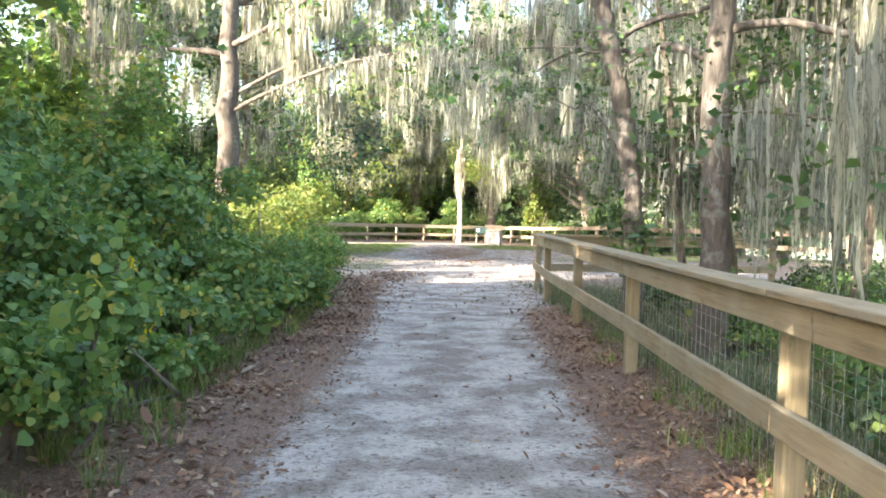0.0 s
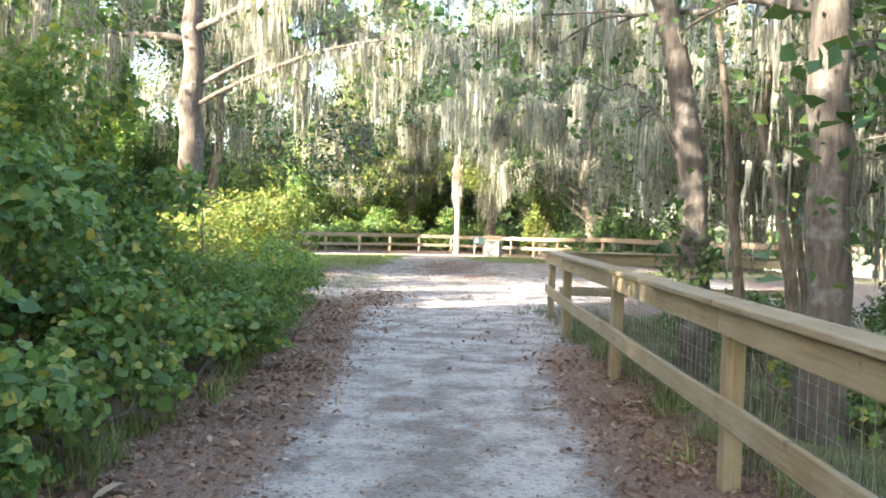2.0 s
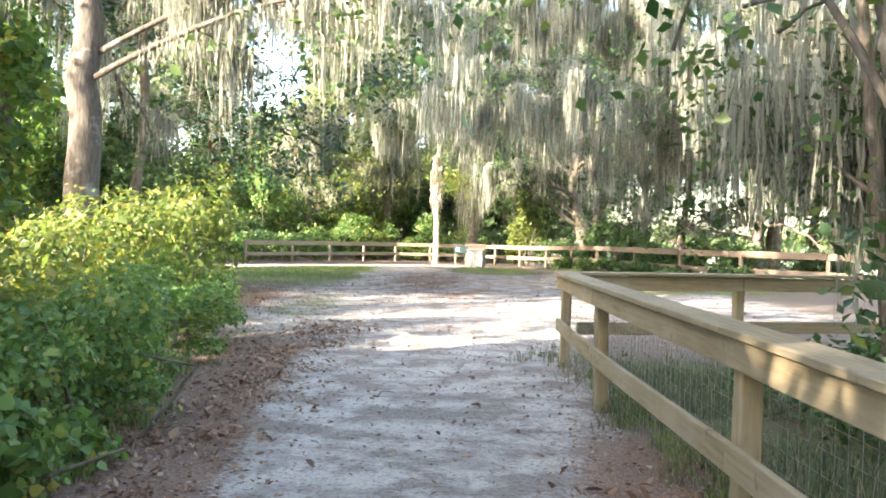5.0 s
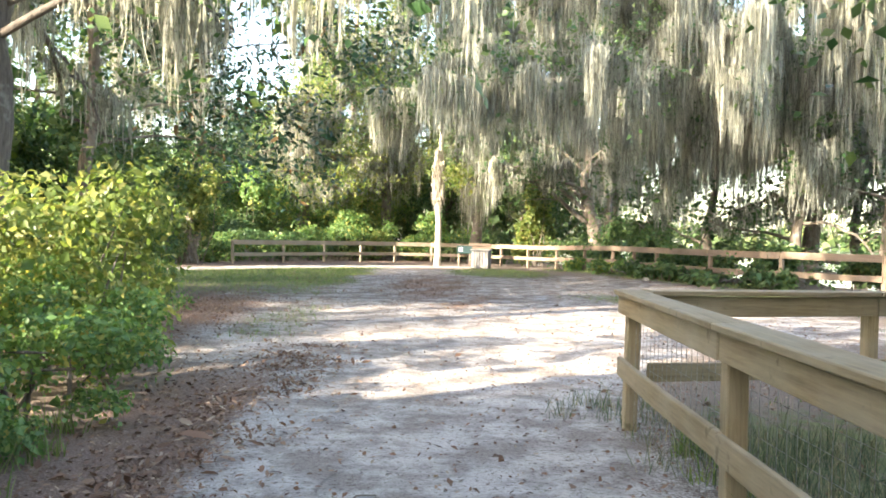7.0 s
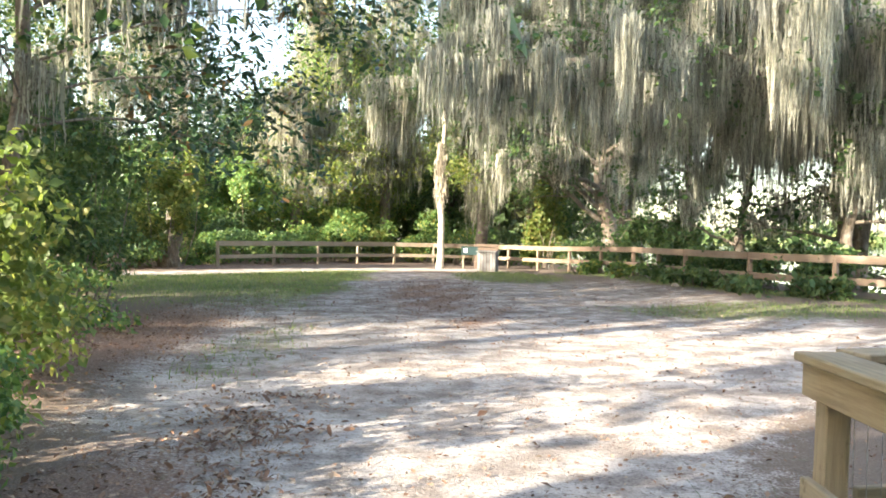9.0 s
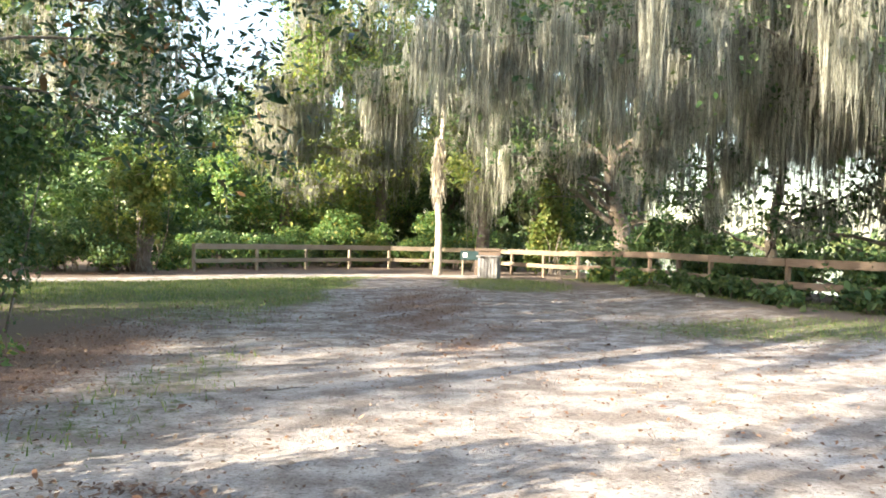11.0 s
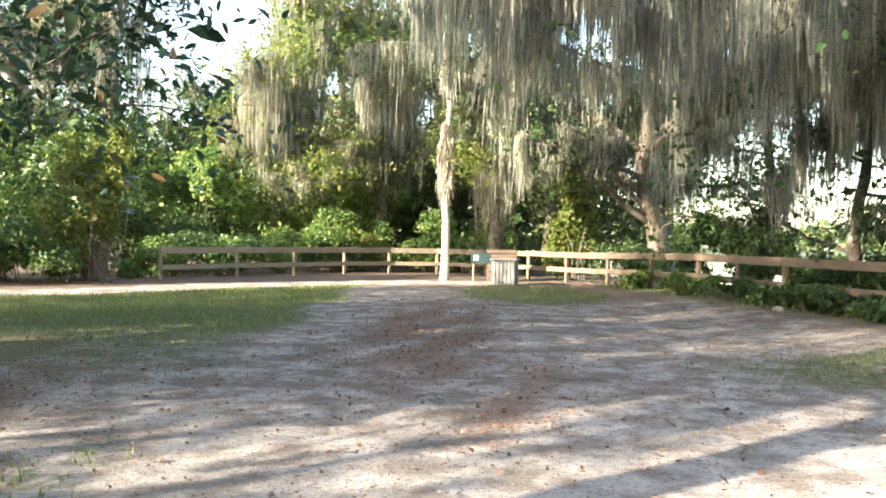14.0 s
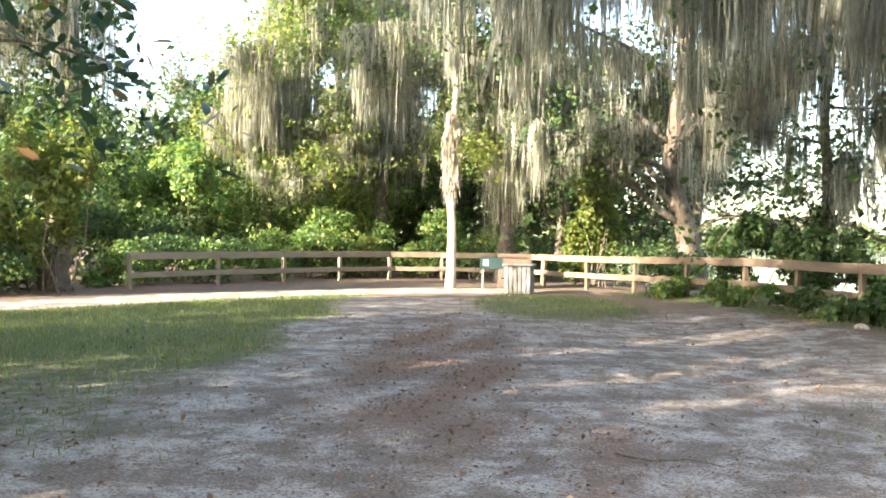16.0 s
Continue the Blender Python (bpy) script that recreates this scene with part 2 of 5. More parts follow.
def mesh_np(name, verts, faces):
    """A mesh from arrays: n x 3 places, m x k corners."""
    me = bpy.data.meshes.new(name)
    verts, faces = np.asarray(verts, dtype=np.float32), np.asarray(faces, dtype=np.int32)
    k = faces.shape[1]
    me.vertices.add(len(verts))
    me.vertices.foreach_set("co", verts.ravel())
    me.loops.add(faces.size)
    me.loops.foreach_set("vertex_index", faces.ravel())
    me.polygons.add(len(faces))
    me.polygons.foreach_set("loop_start", np.arange(0, faces.size, k, dtype=np.int32))
    me.update(calc_edges=True)
    return me


def part_np(name, verts, faces, mat, parent=None, label="", smooth=False):
    me = mesh_np(name, verts, faces)
    me.materials.append(mat)
    if smooth:
        me.polygons.foreach_set("use_smooth", np.ones(len(me.polygons), dtype=bool))
    ob = new(name, me)
    ob.parent = parent
    return tagged(ob, label)


def part(name, bm, mat, parent=None, label=""):
    me = bpy.data.meshes.new(name)
    bm.to_mesh(me)
    bm.free()
    me.materials.append(mat)
    ob = new(name, me)
    ob.parent = parent
    return tagged(ob, label)


def thing(name, at, label, category, group="", kind="", turn=0.0):
    e = new(name)
    e.matrix_world = pose(*at, 0, 0, turn)
    return tagged(e, label, category, group, kind)


def board_bm(length, depth, height, bevel=0.006, sag=0.0, wobble=0.0):
    """A board along x from 0 to length, with softened edges and a few bends."""
    bm = bmesh.new()
    bmesh.ops.create_cube(bm, size=1.0)
    bmesh.ops.scale(bm, vec=(length, depth, height), verts=bm.verts)
    bmesh.ops.translate(bm, vec=(length / 2, 0, 0), verts=bm.verts)
    bmesh.ops.bevel(bm, geom=bm.edges[:], offset=bevel, segments=1, affect="EDGES")
    if sag or wobble:
        long = [e for e in bm.edges if abs(e.verts[0].co.x - e.verts[1].co.x) > length * 0.8]
        bmesh.ops.subdivide_edges(bm, edges=long, cuts=5, use_grid_fill=False)
        ph = random.uniform(0, 6)
        for v in bm.verts:
            s = v.co.x / length
            v.co.z -= sag * 4 * s * (1 - s)
            v.co.y += wobble * math.sin(ph + 5 * s)
    return bm


def tube(points, radii, sides=10, rough=0.0, seed=0):
    """A closed-ended tube along points; rough: share by which the wall swells and dents."""
    p = np.asarray(points, float)
    n = len(p)
    t = np.gradient(p, axis=0)
    t /= np.linalg.norm(t, axis=1)[:, None]
    ref = np.where(np.abs(t[:, 2:3]) > 0.9, np.array([[1.0, 0, 0]]), np.array([[0, 0, 1.0]]))
    a = np.cross(t, ref)
    a /= np.linalg.norm(a, axis=1)[:, None]
    b = np.cross(t, a)
    ang = np.linspace(0, 2 * np.pi, sides, endpoint=False)
    rng = np.random.default_rng(seed)
    r = np.asarray(radii, float)[:, None] * (1 + rough * rng.normal(0, 1, (n, sides)))
    v = p[:, None] + r[..., None] * (np.cos(ang)[None, :, None] * a[:, None] + np.sin(ang)[None, :, None] * b[:, None])
    v = v.reshape(-1, 3)
    i = np.arange(n - 1)[:, None] * sides
    j = np.arange(sides)[None, :]
    j2 = (j + 1) % sides
    f = np.stack([i + j, i + j2, i + sides + j2, i + sides + j], -1).reshape(-1, 4)
    ends = np.concatenate([v, p[:1], p[-1:]])
    c0, c1 = len(v), len(v) + 1
    jj = np.arange(sides)
    k = (jj + 1) % sides
    base = (n - 1) * sides
    caps = np.concatenate([np.stack([np.full(sides, c0), k, jj, jj], -1), np.stack([np.full(sides, c1), base + jj, base + k, base + k], -1)])
    return ends, f, caps[:, :3]


def tube_part(name, points, radii, mat, parent, sides=10, rough=0.04, seed=0, label=""):
    v, f, caps = tube(points, radii, sides, rough, seed)
    me = bpy.data.meshes.new(name)
    me.from_pydata(v.tolist(), [], f.tolist() + caps.tolist())
    me.materials.append(mat)
    me.polygons.foreach_set("use_smooth", np.ones(len(me.polygons), dtype=bool))
    ob = new(name, me)
    ob.parent = parent
    return tagged(ob, label)


def frames_for(normals, rng, loose=0.6):
    """Random right-handed frames whose third axis lies near the normals."""
    n = normals + rng.normal(0, loose, normals.shape)
    n /= np.linalg.norm(n, axis=1)[:, None] + 1e-9
    s = rng.normal(0, 1, n.shape)
    s -= n * np.sum(s * n, 1)[:, None]
    s /= np.linalg.norm(s, axis=1)[:, None] + 1e-9
    return s, np.cross(n, s), n


LEAF_SIMPLE = (np.array([(0, 0, 0), (0.32, 0.5, 0.07), (0, 1, -0.08), (-0.32, 0.5, 0.07)]), np.array([(0, 1, 2), (0, 2, 3)]))
LEAF_BROAD = (np.array([(0, 0, 0), (0.42, 0.12, 0.05), (0.46, 0.55, 0.03), (0, 1.05, -0.14), (-0.46, 0.55, 0.03), (-0.42, 0.12, 0.05)]),
              np.array([(0, 1, 2), (0, 2, 3), (0, 3, 4), (0, 4, 5)]))
LEAF_LONG = (np.array([(0, 0, 0), (0.17, 0.35, 0.05), (0.15, 0.75, 0.02), (0, 1.0, -0.08), (-0.15, 0.75, 0.02), (-0.17, 0.35, 0.05)]),
             np.array([(0, 1, 5), (1, 2, 4), (1, 4, 5), (2, 3, 4)]))


def leaves(points, normals, size, shape, rng, loose=0.6, vary=0.35):
    """Arrays of a leaf at every point."""
    tv, tf = shape
    x, y, z = frames_for(normals, rng, loose)
    s = size * np.exp(rng.normal(0, vary, len(points)))[:, None, None]
    v = points[:, None] + s * (tv[None, :, 0:1] * x[:, None] + tv[None, :, 1:2] * y[:, None] + tv[None, :, 2:3] * z[:, None])
    f = tf[None] + (np.arange(len(points)) * len(tv))[:, None, None]
    return v.reshape(-1, 3), f.reshape(-1, 3)


def open_height(x, y):
    """How low moss hangs: over the path, the clearing and elsewhere."""
    z = np.where(y > 47, 2.7 + 0.8 * np.sin(x * 1.3 + 0.5) + 0.3 * np.sin(x * 4.1), 1.5)
    z = np.where((y > 44) & (np.abs(x - 1.0) < 1.5), 5.2 + 0.4 * np.sin(x * 5), z)
    z = np.where((y > 47) & (x > 3.6) & (x < 7.2), 3.6 + 0.5 * np.sin(x * 4), z)
    z = np.where((y < 20) & (x > 3), 0.8 + 0.5 * np.sin(x * 3 + y * 2), z)
    z = np.where((y > 23) & (y < 47) & (x > -9) & (x < 8.6), 3.0 + 0.5 * np.sin(x * 1.9 + y) + 0.45 * np.sin(x * 4.3 - y * 2.7), z)
    z = np.where((y <= 23) & (x > -1.6) & (x < 2.4), np.where((y > 17.5), 2.45 + 0.35 * np.sin(x * 3), 4.6), z)
    return z


WISP_SEGS = 3


def strands(tops, lengths, width, rng, segs=WISP_SEGS, sway=0.06):
    """Arrays of thin hanging wisps."""
    n = len(tops)
    s = np.linspace(0, 1, segs + 1)
    drift = np.cumsum(rng.normal(0, sway, (n, segs + 1, 2)), axis=1) * s[None, :, None] * 0.5
    c = np.zeros((n, segs + 1, 3))
    c[:, :, :2] = drift * np.sqrt(lengths)[:, None, None]
    c[:, :, 2] = -s[None] * lengths[:, None]
    c += tops[:, None]
    a = rng.uniform(0, np.pi, (n, 1)) + np.cumsum(rng.normal(0, 0.5, (n, segs + 1)), axis=1)
    w = width * rng.uniform(0.5, 1.5, (n, 1)) * (0.15 + 1.15 * np.sin(np.pi * np.clip(s * 0.80 + 0.18, 0, 1)))[None] * rng.uniform(0.6, 1.3, (n, segs + 1))
    side = np.stack([np.cos(a) * w, np.sin(a) * w, np.zeros_like(a)], -1) * 0.5
    v = np.stack([c - side, c + side], 2).reshape(-1, 3)
    i = (np.arange(n) * (segs + 1) * 2)[:, None] + (np.arange(segs) * 2)[None]
    f = np.stack([i, i + 1, i + 3, i + 2], -1).reshape(-1, 4)
    return v, f


def moss_on(points, rng, length=(0.5, 1.8), per=18, width=0.035, radius=0.15, base=(0, 0, 0)):
    """Beards of hanging wisps below the given points; base: where the tree stands."""
    if len(points) == 0:
        return np.zeros((0, 3)), np.zeros((0, 4), int)
    L = length[0] * 0.5 + (length[1] - length[0] * 0.5) * rng.uniform(0, 1, len(points)) ** 1.15
    k = len(points) * per
    off = rng.normal(0, radius, (k, 3)) * np.array([1, 1, 0.5])
    tops = np.repeat(points, per, 0) + off
    lens = np.repeat(L, per) * rng.uniform(0.45, 1.1, k) * np.exp(-0.8 * np.hypot(off[:, 0], off[:, 1]) / (2 * radius))
    room = tops[:, 2] + base[2] - open_height(tops[:, 0] + base[0], tops[:, 1] + base[1]) - np.repeat(rng.uniform(0, 1.9, len(points)) ** 2, per) - rng.uniform(0, 0.9, k) ** 2
    lens = np.minimum(lens, room)
    ok = lens > 0.12
    return strands(tops[ok], lens[ok], width, rng)


def moss_part(name, v, f, mat, parent, label):
    """A mesh of wisps that knows, at every point, how far across and along its wisp it lies."""
    ob = part_np(name, v, f, mat, parent, label)
    i = np.arange(len(v))
    row = (WISP_SEGS + 1) * 2
    chance = np.random.default_rng(len(v)).uniform(0, 1, len(v) // row + 1)
    where = np.stack([i % 2, (i // 2) % (WISP_SEGS + 1) / WISP_SEGS, chance[i // row], np.ones(len(v))], 1)
    layer = ob.data.color_attributes.new("wisp", "FLOAT_COLOR", "POINT")
    layer.data.foreach_set("color", where.astype(np.float32).ravel())
    return tagged(ob, kind="stuff")


def joined(pieces):
    vs, fs, o = [], [], 0
    for v, f in pieces:
        if len(v) == 0:
            continue
        vs.append(v), fs.append(f + o)
        o += len(v)
    return np.concatenate(vs), np.concatenate(fs)


def bough(start, az, length, rise, rng, n=9, droop=0.15):
    """Points of a wandering limb."""
    d = np.array([math.cos(az) * math.cos(rise), math.sin(az) * math.cos(rise), math.sin(rise)])
    p = [np.array(start, float)]
    for i in range(n - 1):
        d = d + rng.normal(0, 0.16, 3) - np.array([0, 0, droop / n])
        d /= np.linalg.norm(d)
        p.append(p[-1] + d * length / (n - 1))
    return np.array(p)


def along(p, k, rng):
    """k places at random along a line of points, away from its root."""
    s = rng.uniform(0.2, 1.0, k) * (len(p) - 1)
    i = np.minimum(s.astype(int), len(p) - 2)
    return p[i] + (p[i + 1] - p[i]) * (s - i)[:, None]


def tree(name, at, trunk, r, limbs, label, seed, bark=None, leaf=None, leaf_size=0.10, leaf_n=5000, spread_r=0.55, moss_n=140,
         moss_len=(0.6, 2.0), moss_w=0.035, twigs=4, per=16, kind_of="tree", top_r=0.35, rings=0.0):
    """A tree: trunk (points off its base), limbs (height share, azimuth in degrees, length, rise), leaves and beards of moss on the twigs."""
    rng = np.random.default_rng(seed)
    t = thing(name, at, label, kind_of)
    bark, leaf = bark or BARK, leaf or LEAF_OAK
    tp = np.array(trunk, float)
    s = np.linspace(0, len(tp) - 1, (24 if rings else 4) * len(tp))
    fine_p = np.stack([np.interp(s, range(len(tp)), tp[:, k]) for k in range(3)], 1)
    fine_p[1:-1, :2] += rng.normal(0, r * (0.03 if rings else 0.10), (len(fine_p) - 2, 2))
    u = s / s[-1]
    radii = r * (1 - (1 - top_r) * u) * (1 + 0.35 * np.exp(-u * 18))
    radii = radii * (1 + rings * np.maximum(0, np.sin(fine_p[:, 2] * 21 + np.sin(fine_p[:, 2] * 5))))
    tube_part("trunk", fine_p, radii, bark, t, 14, 0.045, seed)
    tips, hang = [], []
    for h, aim, length, rise in limbs:
        az = 0.0 if isinstance(aim, tuple) else aim
        i = h * (len(fine_p) - 1)
        k = min(int(i), len(fine_p) - 2)
        root = fine_p[k] + (fine_p[k + 1] - fine_p[k]) * (i - k)
        lr = np.interp(h, u, radii) * 0.4
        p = bough(root, radians(az), length, radians(rise), rng, 10, 0.4 if length < 5 else 0.05)
        if isinstance(aim, tuple):
            goal = np.array(aim) - np.array(at)
            u10 = np.linspace(0, 1, 10)[:, None]
            arch = np.array([0, 0, 1.0]) * np.sin(np.pi * u10) * 0.09 * np.linalg.norm(goal - root)
            p = root + (goal - root) * u10 + arch + np.cumsum(rng.normal(0, 0.06, (10, 3)), 0) * u10
            az = math.degrees(math.atan2(goal[1] - root[1], goal[0] - root[0]))
            length, rise = float(np.linalg.norm(goal - root)) * 0.75, 4.0
            lr *= 0.6
        tube_part("limb", p, np.linspace(lr, lr * 0.25, len(p)), bark, t, 8, 0.05, seed)
        pieces = []
        hang.append(along(p, int(moss_n * 0.35 / len(limbs)) + 1, rng))
        for q in range(twigs):
            st = p[rng.integers(3, len(p))]
            tw = bough(st, radians(az) + rng.uniform(-1.5, 1.5), length * rng.uniform(0.25, 0.5), radians(rise) * 0.4 + rng.uniform(-0.3, 0.5), rng, 6, 0.4)
            pieces.append(tube(tw, np.linspace(lr * 0.3, 0.012, len(tw)), 5, 0.05, seed + q)[:2])
            tips.append(tw[1:])
            hang.append(along(tw, int(moss_n * 0.65 / len(limbs) / twigs) + 1, rng))
        if pieces:
            v, f = joined(pieces)
            tagged(part_np("twig_mass", v, f, bark, t, smooth=True), kind="stuff")
    tips = np.concatenate(tips) if tips else fine_p[-1:]
    if leaf_n:
        c = tips[rng.integers(0, len(tips), leaf_n // 12)]
        c = c + rng.normal(0, spread_r, c.shape)
        pts = np.repeat(c, 12, 0) + rng.normal(0, 0.16 * (leaf_size / 0.10) ** 0.5, (len(c) * 12, 3))
        nrm = np.tile(np.array([[0, 0, 1.0]]), (len(pts), 1))
        v, f = leaves(pts, nrm, leaf_size, LEAF_SIMPLE if leaf is not LEAF_MAGNOLIA else LEAF_LONG, rng, 0.9)
        tagged(part_np("crown", v, f, leaf, t), kind="stuff")
    if moss_n:
        v, f = moss_on(np.concatenate(hang), rng, moss_len, per, moss_w, base=at)
        if len(v):
            moss_part("moss", v, f, MOSS, t, "grey-green hanging moss")
    return t


def cloak(t, trunk, z0, z1, r, leaf, n, size, seed, moss_n=0, moss_len=(0.8, 2.5), moss_w=0.09, name="vine", label="leafy vines wrapping the trunk"):
    """Vines (and beards of moss) that wrap a trunk between two heights, lumpy and gappy."""
    rng = np.random.default_rng(seed)
    tp = np.array(trunk, float)

    def axis(z):
        return np.stack([np.interp(z, tp[:, 2], tp[:, 0]), np.interp(z, tp[:, 2], tp[:, 1]), z], 1)
    lumps = max(6, int((z1 - z0) * 3))
    cz = rng.uniform(z0, z1, lumps)
    c = axis(cz) + rng.normal(0, r * 0.4, (lumps, 3)) * np.array([1, 1, 0.3])
    pick = rng.integers(0, lumps, n)
    d = rng.normal(0, 1, (n, 3))
    d /= np.linalg.norm(d, axis=1)[:, None]
    pts = c[pick] + d * (r * rng.uniform(0.35, 0.75, lumps)[pick] * (1 - np.abs(rng.normal(0, 0.22, n))))[:, None] * np.array([1, 1, 1.35])
    pts = pts[pts[:, 2] > 0.05]
    if n:
        v, f = leaves(pts, np.tile([[0, 0, 0.6]], (len(pts), 1)) + 0.4 * rng.normal(0, 1, (len(pts), 3)), size, LEAF_SIMPLE, rng, 0.7)
        tagged(part_np(name, v, f, leaf, t, label), kind="stuff")
    if moss_n:
        a = rng.uniform(0, 2 * np.pi, moss_n)
        tops = axis(rng.uniform(z0 + 0.4 * (z1 - z0), z1, moss_n)) + np.stack([np.cos(a), np.sin(a), 0 * a], 1) * (r * rng.uniform(0.3, 0.85, moss_n))[:, None]
        tops = np.repeat(tops, 10, 0) + rng.normal(0, 0.14, (moss_n * 10, 3))
        lens = np.minimum(np.repeat(rng.uniform(*moss_len, moss_n), 10) * rng.uniform(0.4, 1.1, len(tops)), tops[:, 2] - 0.4)
        v, f = strands(tops[lens > 0.2], lens[lens > 0.2], moss_w, rng)
        moss_part("moss", v, f, MOSS, t, "grey-green hanging moss")


def mound(name, at, size, label, seed, leaf, leaf_n, leaf_size, shape=LEAF_SIMPLE, stems=10, lumps=9, kind_of="shrub", group="", inner=0.35):
    """A shrub or vine mass: stems, and leaves over a lumpy, gappy body."""
    rng = np.random.default_rng(seed)
    t = thing(name, at, label, kind_of, group)
    sx, sy, sz = size
    cen = np.stack([rng.uniform(-0.72, 0.72, lumps) * sx, rng.uniform(-0.75, 0.75, lumps) * sy, rng.uniform(0.12, 0.72, lumps) * sz], 1)
    rad = rng.uniform(0.28, 0.5, lumps)[:, None] * np.array([[min(sx, sy), min(sx, sy), sz * 0.62]])
    share = (rad[:, 0] * rad[:, 2]) / np.sum(rad[:, 0] * rad[:, 2])
    pick = rng.choice(lumps, leaf_n, p=share)
    d = rng.normal(0, 1, (leaf_n, 3))
    d[:, 2] = np.abs(d[:, 2]) * 1.1 - 0.35
    d /= np.linalg.norm(d, axis=1)[:, None]
    dist = 1 - np.abs(rng.normal(0, inner * 0.5, leaf_n)) + rng.normal(0, 0.05, leaf_n)
    bump = 1 + 0.22 * np.sin(d[:, 0] * 7 + pick) * np.sin(d[:, 1] * 6 + 2 * pick) + 0.15 * np.sin(d[:, 2] * 9 + pick)
    pts = cen[pick] + d * rad[pick] * (dist * bump)[:, None]
    keep = pts[:, 2] > 0.02
    v, f = leaves(pts[keep], d[keep] + np.array([0, 0, 0.35]), leaf_size, shape, rng, 0.75, 0.3)
    tagged(part_np("leaves", v, f, leaf, t), kind="stuff")
    pieces = []
    for i in range(stems):
        c = cen[i % lumps]
        b = np.array([c[0] * 0.6 + rng.normal(0, 0.15), c[1] * 0.6 + rng.normal(0, 0.15), -0.03])
        e = c + rng.normal(0, 0.2, 3)
        m = (b + e) / 2 + rng.normal(0, 0.18, 3)
        pieces.append(tube([b, (b + m) / 2, m, (m + e) / 2, e], [0.022, 0.02, 0.016, 0.012, 0.006], 5, 0.08, seed + i)[:2])
    v, f = joined(pieces)
    tagged(part_np("stem_mass", v, f, BARK, t, smooth=True), kind="stuff")
    return t

# ---- ground ----


def smooth01(v):
    v = np.clip(v, 0, 1)
    return v * v * (3 - 2 * v)


def ground_z(x, y):
    x, y = np.asarray(x, float), np.asarray(y, float)
    z = -0.10 * smooth01((14 - y) / 14) - 0.12 * smooth01((x - 2.5) / 2) * smooth01((18 - y) / 3)
    shore = np.maximum(np.minimum(0.965 * x + 0.263 * y - 22.6, 0.65 * x + 0.76 * y - 35.8), x - 9.5 - 0.33 * (y - 10))
    lake = smooth01(shore / 3) * smooth01((x - 4) / 3)
    bank = 0.14 * smooth01((x - 5) / 3.2) * smooth01((y - 24) / 8) * smooth01((53 - y) / 5)
    return z + bank - 1.6 * lake + 0.12 * smooth01((-2.0 - x) / 2) * smooth01((27 - y) / 3)


def near_line(x, y, line):
    """Distance from a line of points."""
    best = np.full(np.shape(x), 1e9)
    for (ax, ay), (bx, by) in zip(line[:-1], line[1:]):
        dx, dy = bx - ax, by - ay
        s = np.clip(((x - ax) * dx + (y - ay) * dy) / (dx * dx + dy * dy), 0, 1)
        best = np.minimum(best, np.hypot(x - ax - s * dx, y - ay - s * dy))
    return best


TRAIL = [(-24, 33), (-14, 38.5), (-8.4, 42.0), (-6.2, 45.0), (-3.5, 47.6), (0.2, 49.6), (2.4, 50.0)]

LAKE_LINE = [(6.5, 48.6), (7.85, 44.6), (8.4, 40.1), (9.3, 36.9), (10.6, 34.5), (12.4, 32.4), (16.0, 29.0)]


